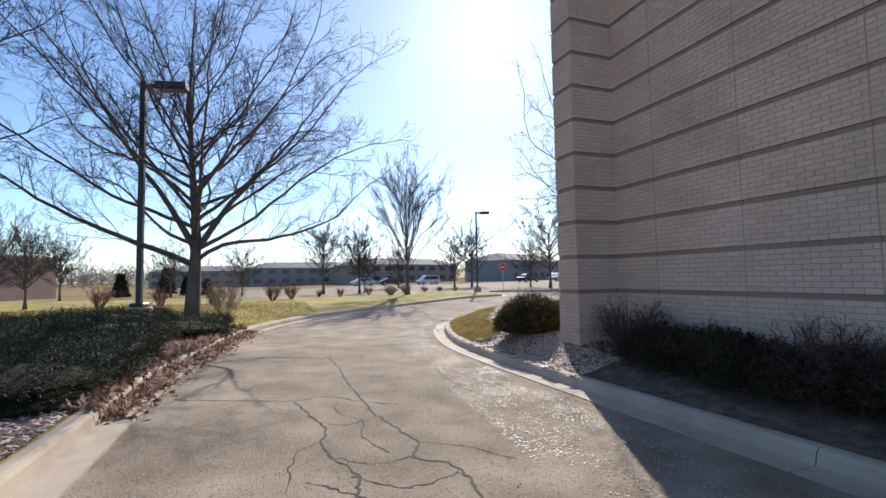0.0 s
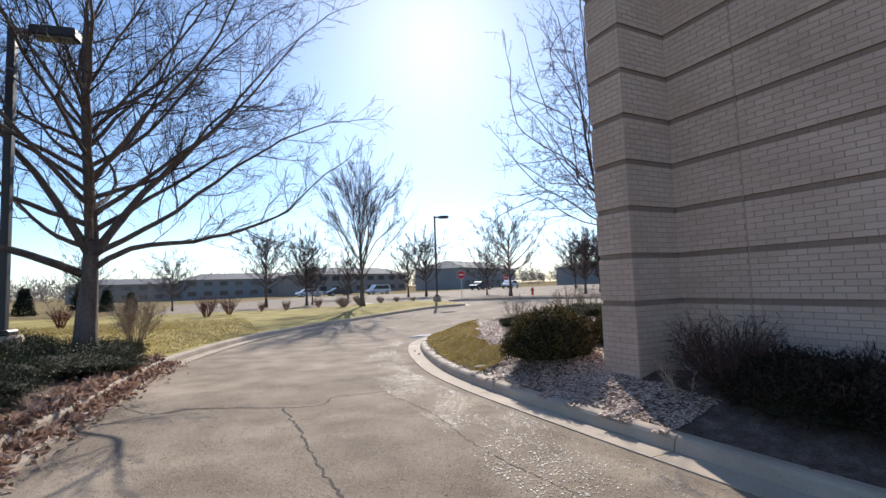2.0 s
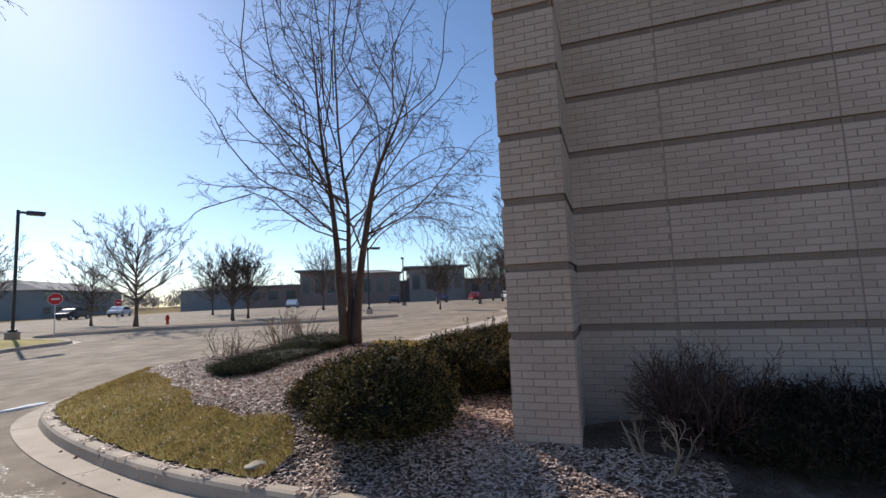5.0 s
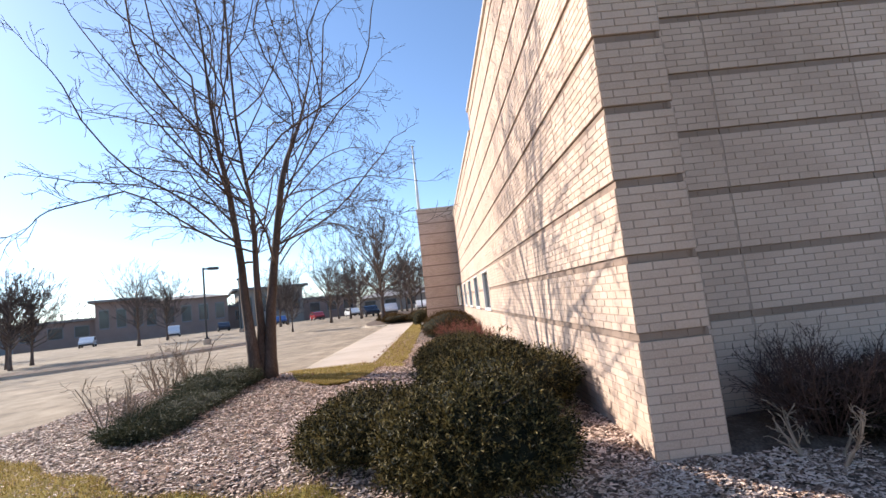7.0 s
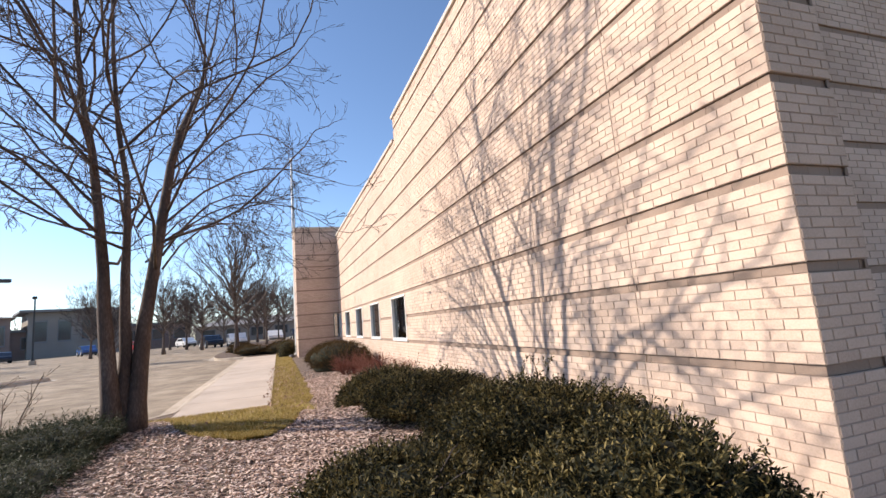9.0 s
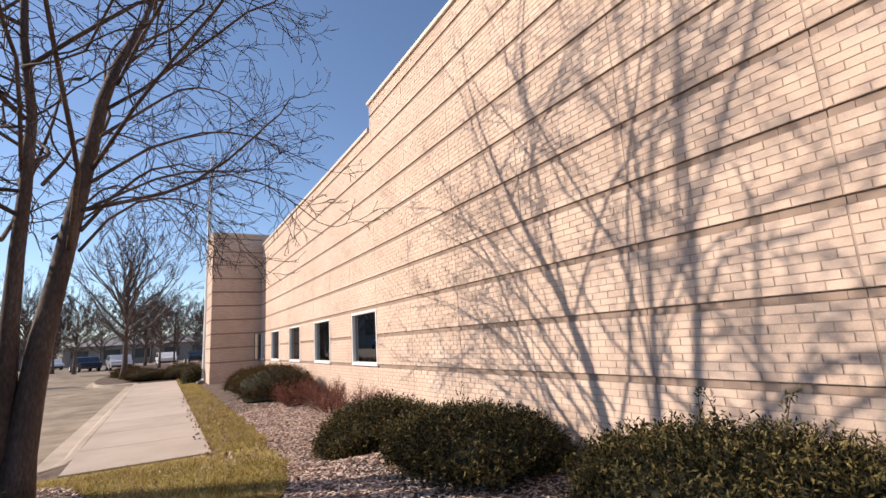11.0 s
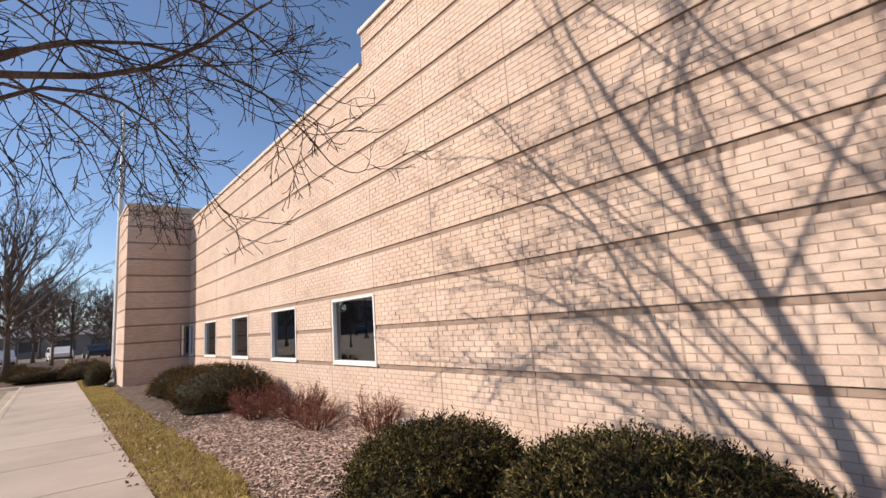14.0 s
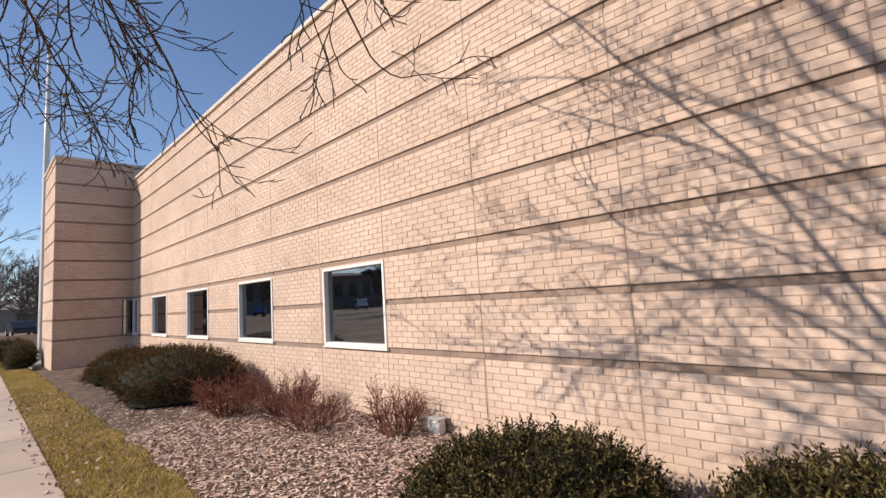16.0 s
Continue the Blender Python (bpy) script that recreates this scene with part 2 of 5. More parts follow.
# ---- mesh helpers ----
class Shape:
    """Collects vertices and faces for one mesh."""

    def __init__(self):
        self.v, self.f = [], []

    def box(self, x0, y0, z0, x1, y1, z1, c=0.0):
        """A box, with its edges chamfered by c."""
        if c <= 0:
            i = len(self.v)
            self.v += [(x, y, z) for z in (z0, z1) for y in (y0, y1) for x in (x0, x1)]
            self.f += [tuple(i + k for k in q) for q in ((0, 2, 3, 1), (4, 5, 7, 6), (0, 1, 5, 4), (2, 6, 7, 3), (0, 4, 6, 2), (1, 3, 7, 5))]
            return self
        bm = bmesh.new()
        bmesh.ops.create_cube(bm, size=1.0)
        for v in bm.verts:
            v.co = Vector(((x0 + x1) / 2 + v.co.x * (x1 - x0), (y0 + y1) / 2 + v.co.y * (y1 - y0), (z0 + z1) / 2 + v.co.z * (z1 - z0)))
        bmesh.ops.bevel(bm, geom=bm.edges[:], offset=c, segments=1, affect="EDGES")
        i = len(self.v)
        self.v += [tuple(v.co) for v in bm.verts]
        bm.verts.index_update()
        self.f += [tuple(i + v.index for v in f.verts) for f in bm.faces]
        bm.free()
        return self

    def tube(self, pts, radii, sides=6, cap=True):
        n = len(pts)
        i0 = len(self.v)
        up = Vector((0.31, 0.17, 0.93))
        for k in range(n):
            p = Vector(pts[k])
            d = (Vector(pts[min(k + 1, n - 1)]) - Vector(pts[max(k - 1, 0)])).normalized()
            a = d.cross(up)
            if a.length < 0.1:
                a = d.cross(Vector((1, 0, 0)))
            a.normalize()
            b = d.cross(a)
            for s in range(sides):
                t = 2 * math.pi * s / sides
                q = p + (a * math.cos(t) + b * math.sin(t)) * radii[k]
                self.v.append((q.x, q.y, q.z))
        for k in range(n - 1):
            for s in range(sides):
                s2 = (s + 1) % sides
                self.f.append((i0 + k * sides + s, i0 + k * sides + s2, i0 + (k + 1) * sides + s2, i0 + (k + 1) * sides + s))
        if cap:
            self.f.append(tuple(i0 + s for s in range(sides))[::-1])
            self.f.append(tuple(i0 + (n - 1) * sides + s for s in range(sides)))
        return self

    def lathe(self, profile, sides=16, at=(0, 0, 0)):
        pts = [(at[0], at[1], at[2] + z) for r, z in profile]
        i0 = len(self.v)
        n = len(profile)
        for k, (r, z) in enumerate(profile):
            for s in range(sides):
                t = 2 * math.pi * s / sides
                self.v.append((at[0] + r * math.cos(t), at[1] + r * math.sin(t), at[2] + z))
        for k in range(n - 1):
            for s in range(sides):
                s2 = (s + 1) % sides
                self.f.append((i0 + k * sides + s, i0 + k * sides + s2, i0 + (k + 1) * sides + s2, i0 + (k + 1) * sides + s))
        self.f.append(tuple(i0 + s for s in range(sides))[::-1])
        self.f.append(tuple(i0 + (n - 1) * sides + s for s in range(sides)))
        return self

    def prism(self, outline, z0, z1):
        i = len(self.v)
        n = len(outline)
        self.v += [(x, y, z0) for x, y in outline] + [(x, y, z1) for x, y in outline]
        self.f += [tuple(range(i + n - 1, i - 1, -1)), tuple(range(i + n, i + 2 * n))]
        self.f += [(i + k, i + (k + 1) % n, i + n + (k + 1) % n, i + n + k) for k in range(n)]
        return self

    def moved(self, m):
        self.v = [tuple(m @ Vector(p)) for p in self.v]
        return self

    def mesh(self, name, mat, smooth=False):
        me = bpy.data.meshes.new(name)
        me.from_pydata(self.v, [], self.f)
        me.materials.append(mat)
        me.polygons.foreach_set("use_smooth", [smooth] * len(me.polygons))
        me.update()
        return me


def raw_mesh(name, verts, faces, mat, smooth=False):
    """A mesh from arrays of vertices (n x 3) and equal-sided faces (m x k)."""
    me = bpy.data.meshes.new(name)
    verts, faces = np.asarray(verts, np.float32), np.asarray(faces, np.int32)
    k = faces.shape[1]
    me.vertices.add(len(verts))
    me.vertices.foreach_set("co", verts.ravel())
    me.loops.add(faces.size)
    me.loops.foreach_set("vertex_index", faces.ravel())
    me.polygons.add(len(faces))
    me.polygons.foreach_set("loop_start", np.arange(0, faces.size, k, dtype=np.int32))
    me.polygons.foreach_set("use_smooth", np.full(len(faces), smooth))
    me.materials.append(mat)
    me.update(calc_edges=True)
    me.validate()
    return me


def part(name, shape, mat, parent=None, label="", smooth=False):
    me = shape if isinstance(shape, bpy.types.Mesh) else shape.mesh(name, mat, smooth)
    ob = new(name, me)
    if parent is not None:
        ob.parent = parent
    if label:
        ob["label"] = label
    return ob


def thing(name, at, label, category, group="", kind="", turn=0.0, size=1.0):
    ob = new(name)
    ob.matrix_basis = pose(*at, 0, 0, turn) @ Matrix.Scale(size, 4)
    return tagged(ob, label, category, group, kind)


def ss(a, b, x):
    t = np.clip((np.asarray(x, float) - a) / (b - a), 0, 1)
    return t * t * (3 - 2 * t)


def smooth_line(pts, step=0.25):
    """A Catmull-Rom curve through control points of any dimension, sampled evenly."""
    p = np.array(pts, float)
    p = np.vstack([2 * p[0] - p[1], p, 2 * p[-1] - p[-2]])
    out = []
    for i in range(1, len(p) - 2):
        n = max(2, int(np.linalg.norm(p[i + 1, :2] - p[i, :2]) / step))
        for t in np.arange(n) / n:
            a, b, c, d = p[i - 1], p[i], p[i + 1], p[i + 2]
            out.append(0.5 * (2 * b + (c - a) * t + (2 * a - 5 * b + 4 * c - d) * t * t + (3 * b - a - 3 * c + d) * t ** 3))
    out.append(p[-2])
    return np.array(out)


# ---- terrain ----
def road_z(x, y):
    x, y = np.asarray(x, float), np.asarray(y, float)
    return 0.27 * ss(0, 9, x) + 0.3 * ss(26, 48, x) + 0.035 * np.clip(-1.6 - x, 0, 8) * (1 - ss(12, 26, y))


# kerb of the planted island and front walk: x, y of its road edge, then the matching point on the building
ISLAND = smooth_line([(-0.7, -20, 0.87, -20), (-0.7, -9, 0.87, -9), (-0.8, -4.51, 0.87, -4.8), (-0.89, -1.33, 0.87, -1.5), (-0.91, 0.48, 0.1, -0.3), (-0.89, 1.81, 0.1, 0), (-0.72, 3.36, 0.5, 0), (-0.26, 5.15, 1, 0),
                      (0.3, 6.65, 1.7, 0), (0.89, 7.72, 2.4, 0), (1.65, 8.37, 3, 0), (2.84, 8.9, 3.7, 0), (4, 8.71, 4.8, 0), (5.35, 8.53, 6.2, 0), (6.41, 8.19, 7.2, 0), (7.03, 7.49, 7.8, 0),
                      (7.37, 6.56, 8.2, 0), (8.28, 5.82, 8.6, 0), (8.51, 5.18, 8.9, 0), (9.13, 4.98, 9.5, 0), (10.69, 5, 11, 0), (15.63, 5, 16, 0), (23.62, 5, 24, 0), (30.07, 5, 30, 0)], 0.3)
VERGE = smooth_line([(-6.8, -20), (-6.78, -9), (-6.7, -3.2), (-6.62, 0.7), (-6.3, 2.6), (-5.45, 7.1), (-3.13, 12.47), (-0.49, 16.06), (2.52, 18.21), (5.31, 19.56), (7.86, 20.57), (9.47, 20.91),
                     (10.37, 22.05), (11, 24.73), (10.82, 28.44), (6.18, 30.44), (-4.24, 34.44), (-30.85, 43.05), (-60.75, 51.65)], 0.4)


def kerb_gap(x, y, line):
    """Distance to a kerb line."""
    x, y = np.atleast_1d(np.asarray(x, float)), np.atleast_1d(np.asarray(y, float))
    best = np.full(x.shape, 1e9)
    for k in range(0, len(line), 2):
        best = np.minimum(best, (x - line[k, 0]) ** 2 + (y - line[k, 1]) ** 2)
    return np.sqrt(best)


def bed_z(x, y):
    gap = kerb_gap(x, y, ISLAND)
    x, y = np.asarray(x, float), np.asarray(y, float)
    fall = x + 1.3 * (1 - ss(2.0, 3.2, y)) * ss(4.6, 5.8, x)
    return road_z(x, y) + 0.125 + ss(0.1, 1.3, gap) * (0.6 + 0.4 * ss(-2.8, -0.4, y)) * (0.33 * (1 - ss(5.7, 7.9, fall)) + 0.06 * ss(7, 8, x) * (1 - ss(1.4, 2.6, y)))


def lawn_z(x, y):
    gap = kerb_gap(x, y, VERGE)
    return road_z(x, y) + 0.125 + 0.16 * ss(0.1, 3.0, gap) + 0.14 * ss(0.3, 2.0, gap) * ss(1, 5, y) * (1 - ss(9, 16, y))


def sheet(rows_xy, zfun, mat, name):
    """A grid surface from rows of plan points (n x m x 2) at the heights of zfun."""
    a = np.asarray(rows_xy, float)
    n, m = a.shape[:2]
    z = zfun(a[..., 0].ravel(), a[..., 1].ravel())
    v = np.column_stack([a[..., 0].ravel(), a[..., 1].ravel(), z])
    i = np.arange(n * m).reshape(n, m)
    f = np.stack([i[:-1, :-1], i[1:, :-1], i[1:, 1:], i[:-1, 1:]], -1).reshape(-1, 4)
    return raw_mesh(name, v, f, mat, True)


def upright(me):
    """Turns all faces of a ground sheet upwards."""
    bm = bmesh.new()
    bm.from_mesh(me)
    for f in bm.faces:
        if f.normal.z < 0:
            f.normal_flip()
    bm.to_mesh(me)
    bm.free()
    return me


def grid(xs, ys):
    return np.stack(np.meshgrid(xs, ys, indexing="ij"), -1)


far = np.array([-2500, -1200, -600, -300, -160, -90, -50, -25, 0, 25, 50, 90, 160, 300, 600, 1200, 2500], float)
ground = part("ground", upright(sheet(grid(far, far + 20), lambda x, y: road_z(x, y) - 0.12, DRYGRASS, "ground")), None)
tagged(ground, "dry winter grassland reaching to the horizon", "ground", kind="structure")
road = part("road", upright(sheet(grid(np.linspace(-8.5, 97, 150), np.linspace(-20, 76, 140)), road_z, ASPHALT, "road")), None)
tagged(road, "worn grey asphalt drive with cracks and glinting grit", "road", kind="structure")

P, Q = ISLAND[:, :2], ISLAND[:, 2:]


def inset(line, by):
    """A line moved sideways, to its right for positive by."""
    d = np.gradient(line, axis=0)
    d /= np.linalg.norm(d, axis=1)[:, None]
    return line + np.column_stack([d[:, 1], -d[:, 0]]) * by


P0 = inset(P, 0.1)
us = np.linspace(0, 1, 26)
bed = part("planting_bed", upright(sheet(P0[:, None] * (1 - us[None, :, None]) + Q[:, None] * us[None, :, None], bed_z, SOIL, "planting_bed")), None)
tagged(bed, "raised planting bed of brown soil under wood mulch", "planting bed", kind="structure")
s = np.linspace(0, 1, len(VERGE))
VQ = np.column_stack([np.full(len(VERGE), -70.0), -20 + 72 * s])
ul = np.linspace(0, 1, 40) ** 2.2
lawn = part("lawn", upright(sheet(inset(VERGE, -0.1)[:, None] * (1 - ul[None, :, None]) + VQ[:, None] * ul[None, :, None], lawn_z, TURF, "lawn")), None)
tagged(lawn, "dormant yellow-green winter lawn beside the drive", "lawn", kind="structure")


def kerb(line, side, name, label):
    """Concrete kerb and gutter swept along a line in 3 m lengths. side: +1 when the road is to the left of the line."""
    top = tagged(new(name), label, "kerb", kind="structure")
    prof = [(0.36, -0.05), (0.36, 0.012), (0.16, 0.005), (0.05, 0.006), (0.025, 0.105), (0.0, 0.132), (-0.035, 0.143), (-0.12, 0.143), (-0.15, 0.13), (-0.15, -0.05)]
    d = np.gradient(line[:, :2], axis=0)
    d /= np.linalg.norm(d, axis=1)[:, None]
    nrm = np.column_stack([-d[:, 1], d[:, 0]]) * side
    length = np.concatenate([[0], np.cumsum(np.linalg.norm(np.diff(line[:, :2], axis=0), axis=1))])
    for a in np.arange(0, length[-1] - 1, 3.05):
        b = min(a + 3.05 - 0.012, length[-1])
        t = np.linspace(a, b, 9)
        px, py = np.interp(t, length, line[:, 0]), np.interp(t, length, line[:, 1])
        nx, ny = np.interp(t, length, nrm[:, 0]), np.interp(t, length, nrm[:, 1])
        z = road_z(px, py)
        sh = Shape()
        k = len(prof)
        for j in range(9):
            sh.v += [(px[j] + nx[j] * o, py[j] + ny[j] * o, z[j] + h) for o, h in prof]
        for j in range(8):
            for q in range(k):
                r = (q + 1) % k
                sh.f.append((j * k + q, j * k + r, (j + 1) * k + r, (j + 1) * k + q) if side > 0 else (j * k + q, (j + 1) * k + q, (j + 1) * k + r, j * k + r))
        ends = (tuple(range(k))[::-1], tuple(8 * k + q for q in range(k)))
        sh.f += [e if side > 0 else e[::-1] for e in ends]
        part("kerb_stone", sh, CONCRETE, top)
    return top


kerb(ISLAND[:, :2], 1, "kerb_island", "weathered pale concrete kerb with a gutter pan round the bed")
kerb(VERGE, -1, "kerb_verge", "weathered concrete kerb with gutter along the lawn")

# far verge across the drive
FAR = smooth_line([(12.4, 28.0), (14.7, 27.6), (17.8, 24.8), (20.1, 20.4), (23.2, 16.2), (27.7, 13.9), (26.8, 18.4), (23.3, 23.1), (20.5, 28.0), (17.0, 31.1), (12.4, 28.0)], 0.6)
fu = np.linspace(0, 1, 6)
fm = FAR * 0.5 + FAR[::-1] * 0.5
farverge = part("far_verge", upright(sheet(FAR[:, None] * (1 - fu[None, :, None]) + fm[:, None] * fu[None, :, None], lambda x, y: road_z(x, y) + 0.15, SOIL, "far_verge")), None)
tagged(farverge, "brown mulched traffic island with bare trees", "traffic island", kind="structure")
kerb(FAR[:-1], -1, "kerb_far", "pale concrete kerb of the far traffic island")
EAST = smooth_line([(30, 5), (30.9, 6.52), (32.89, 6.97), (37.89, 6.86), (45.9, 6.62), (59.9, 6.9)], 0.6)
ee = np.linspace(0, 1, 8)
eq = np.column_stack([EAST[:, 0], np.full(len(EAST), -12.0)])
east_bed = part("east_bed", upright(sheet(EAST[:, None] * (1 - ee[None, :, None]) + eq[:, None] * ee[None, :, None], lambda x, y: road_z(x, y) + 0.13 + 0.1 * ss(30, 33, x), SOIL, "east_bed")), None)
tagged(east_bed, "brown mulch bed beyond the end of the front walk", "planting bed", kind="structure")
kerb(EAST, 1, "kerb_east", "concrete kerb beyond the front walk")


# ---- the building ----
COURSE, PITCH, BAND1, STEP = 0.0677, 0.2008, 1.339, 0.6093
MODULE = 8 * PITCH
WIN_X = [9.49 + 2 * MODULE * k * 1.0095 for k in range(5)]
WIN_W, WIN_Z0, WIN_Z1 = 1.522, 1.325, 2.464
HIGH_END, TOP_HIGH, TOP_LOW, TOWER_X, TOWER_Y, TOWER_TOP = 9.55, 7.114, 6.496, 23.15, 2.07, 6.97


def courses(z0, z1):
    """Heights of the brick courses (z, is_band): eight plain courses to each recessed band."""
    out = []
    k = -20
    z = BAND1 - COURSE
    i = math.floor((z0 - z) / COURSE)
    while z + i * COURSE < z1 - 0.01:
        out.append((z + i * COURSE, i >= 0 and i % 9 == 0))
        i += 1
    return out


def brick_list(u0, u1, z0, z1, joints=(), holes=(), shift=0.0):
    """Bricks (u, z, width, height, is_band) of a wall face that runs from u0 to u1."""
    out = []
    edges = [u0] + [j for j in sorted(joints) if u0 < j < u1] + [u1]
    for row, (z, band) in enumerate(courses(z0, z1)):
        hgt = min(COURSE, z1 - z)
        for a, b in zip(edges, edges[1:]):
            a2, b2 = a + (0.003 if a != u0 else 0), b - (0.003 if b != u1 else 0)
            u = a2 - (PITCH / 2 if row % 2 else 0) + shift
            while u > a2:
                u -= PITCH
            while u < b2 - 0.02:
                p, q = max(u, a2), min(u + PITCH, b2)
                u += PITCH
                if q - p < 0.035:
                    continue
                zz0, zz1 = z, z + hgt
                skip = False
                for h0, h1, g0, g1 in holes:
                    if q > h0 + 0.01 and p < h1 - 0.01:
                        if zz0 >= g0 - 0.02 and zz1 <= g1 + 0.02:
                            skip = True
                        elif zz0 < g0 < zz1:
                            zz1 = g0
                        elif zz0 < g1 < zz1:
                            zz0 = g1
                if not skip and zz1 - zz0 > 0.015:
                    out.append((p, zz0, q - p, zz1 - zz0, band))
    return out


def lay_bricks(bricks, place, parent, chosen, trim=(-99, 99)):
    """Lays bricks on a face. place(u, out, z) gives a point out metres proud of the mortar. Those that chosen() picks are objects of their own, the rest one joined mesh."""
    g, shared, singles, joined = 0.0048, {}, 0, {False: [], True: []}
    ex, en = Vector(place(1, 0, 0)) - Vector(place(0, 0, 0)), Vector(place(0, 1, 0)) - Vector(place(0, 0, 0))
    turn = Matrix((ex, -en, (0, 0, 1))).transposed().to_4x4()
    rng = random.Random(4)
    for u, z, w, h, band in bricks:
        proud = (-0.016 if band else 0.0045) + rng.uniform(-0.0012, 0.0012)
        gg = 0.0012 if band else g
        if band:
            w, u = min(u + w, trim[1]) - max(u, trim[0]), max(u, trim[0])
        if singles < 300 and chosen(u, z) and not band and abs(h - COURSE) < 0.002:
            key = (round(w, 2), band)
            if key not in shared:
                sh = Shape().box(g, -0.0, g, key[0] - g, 0.03, COURSE - g)
                bm = bmesh.new()
                me = sh.mesh("brick", BRICK)
                bm.from_mesh(me)
                bmesh.ops.bevel(bm, geom=[e for e in bm.edges if all(abs(v.co.y) < 1e-6 for v in e.verts)], offset=0.002, segments=1, affect="EDGES")
                bm.to_mesh(me)
                bm.free()
                shared[key] = me
            ob = new("brick", shared[key])
            ob.parent = parent
            ob.matrix_basis = Matrix.Translation(place(u, proud, z)) @ turn
            singles += 1
        else:
            joined[band].append((u + gg, z + g, u + w - gg, z + h - g, proud))
    quad = np.array([(0, 1, 2, 3), (4, 5, 1, 0), (5, 6, 2, 1), (6, 7, 3, 2), (7, 4, 0, 3)])
    origin, e1, e2 = np.array(place(0, 0, 0)), np.array(ex), np.array(en)
    for band, rows in joined.items():
        if not rows:
            continue
        a = np.array(rows)
        u0, z0, u1, z1, pr = a.T
        ring = [(u0, z0), (u1, z0), (u1, z1), (u0, z1)]
        v = np.stack([origin + np.outer(u, e1) + np.outer(d, e2) + np.outer(z, (0, 0, 1)) for d in (pr, pr - 0.028) for u, z in ring], 1)
        f = (np.arange(len(a))[:, None, None] * 8 + quad[None]).reshape(-1, 4)
        if np.cross(e1, (0, 0, 1)).dot(e2) < 0:
            f = f[:, ::-1]
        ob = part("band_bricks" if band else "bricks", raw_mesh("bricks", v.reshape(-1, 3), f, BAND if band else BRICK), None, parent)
        ob["kind"] = "stuff"


joints_n = [9.49 - MODULE * k for k in range(1, 6)] + [x for w in WIN_X for x in (w, w + MODULE)]
holes = [(w, min(w + WIN_W, TOWER_X), WIN_Z0, WIN_Z1) for w in WIN_X]

# north wall: mortar body in piers and spandrels round the windows
wall_n = tagged(new("wall_north"), "sunlit beige brick wall with thin recessed dark bands", "wall", kind="structure")


def masonry(parent, place, u0, u1, z0, z1, depth=0.3, holes=(), ends=(False, False)):
    """The mortar body behind the bricks, set back at the bands, with openings left through it."""
    cuts = {z0, z1}
    i = math.floor((z0 - BAND1) / STEP)
    bands = [(BAND1 - COURSE + STEP * k, BAND1 + STEP * k) for k in range(max(i, 0), i + 16)]
    for c in [c for b in bands for c in b] + [c for h in holes for c in h[2:]]:
        if z0 < c < z1:
            cuts.add(c)
    cuts = sorted(cuts)
    sh = Shape()
    for a, b in zip(cuts, cuts[1:]):
        m = (a + b) / 2
        front = -0.027 if any(p < m < q for p, q in bands) else 0.0
        edge = [u0] + [c for h in holes if h[2] < m < h[3] for c in h[:2]] + [u1]
        if front < 0:
            edge[0] += 0.03 if ends[0] else 0.0
            edge[-1] -= 0.03 if ends[1] else 0.0
        for p, q in zip(edge[::2], edge[1::2]):
            if q - p < 0.01:
                continue
            c0, c1 = place(p, front, a), place(q, -depth, b)
            sh.box(min(c0[0], c1[0]), min(c0[1], c1[1]), a, max(c0[0], c1[0]), max(c0[1], c1[1]), b)
    return part("masonry", sh, MORTAR, parent)


masonry(wall_n, lambda u, o, z: (u, o, z), 0.0, TOWER_X + 2.85, 0.0, TOP_LOW - 0.03, 0.3, holes, (True, False))
wall_h = tagged(new("wall_north_parapet"), "raised beige brick parapet over the front wall", "wall", kind="structure")
masonry(wall_h, lambda u, o, z: (u, o, z), 0.0, HIGH_END, TOP_LOW - 0.03, TOP_HIGH - 0.03, ends=(True, False))
lay_bricks(brick_list(0, HIGH_END, TOP_LOW, TOP_HIGH - 0.03, joints_n), lambda u, o, z: (u, o, z), wall_h, lambda u, z: False)
part("coping_high", Shape().box(-0.05, -0.36, TOP_HIGH - 0.03, HIGH_END + 0.04, 0.05, TOP_HIGH + 0.06, 0.008), COPING, wall_h, "tan metal coping")
part("coping_low", Shape().box(HIGH_END + 0.045, -0.36, TOP_LOW - 0.03, TOWER_X, 0.05, TOP_LOW + 0.06, 0.008), COPING, wall_n, "tan metal coping")
lay_bricks(brick_list(0, TOWER_X, 0.2, TOP_LOW, joints_n, holes), lambda u, o, z: (u, o, z), wall_n, lambda u, z: 4.2 < u < 9.2 and 0.75 < z < 1.9, (0.016, 99))

# west wall and its corner pilaster
REC, PIL = 0.87, 0.575
wall_w = tagged(new("wall_west"), "shaded beige brick side wall with recessed dark bands", "wall", kind="structure")
masonry(wall_w, lambda u, o, z: (REC - o, -u, z), PIL, 22, 0.0, TOP_HIGH - 0.03)
part("coping", Shape().box(REC - 0.05, -22, TOP_HIGH - 0.03, REC + 0.36, -PIL - 0.011, TOP_HIGH + 0.06, 0.008), COPING, wall_w, "tan metal coping")
jw = [1.5 + 1.48 * k for k in range(13)]
lay_bricks(brick_list(PIL, 16, 0.2, TOP_HIGH - 0.03, jw), lambda u, o, z: (REC - o, -u, z), wall_w, lambda u, z: 0.6 < u < 4.6 and 0.9 < z < 2.1)
pil = tagged(new("pilaster_corner"), "square beige brick corner pilaster with recessed bands", "pilaster", kind="structure")
masonry(pil, lambda u, o, z: (-o, -u, z), 0.301, PIL - 0.049, 0.0, TOP_HIGH - 0.03, REC - 0.02)
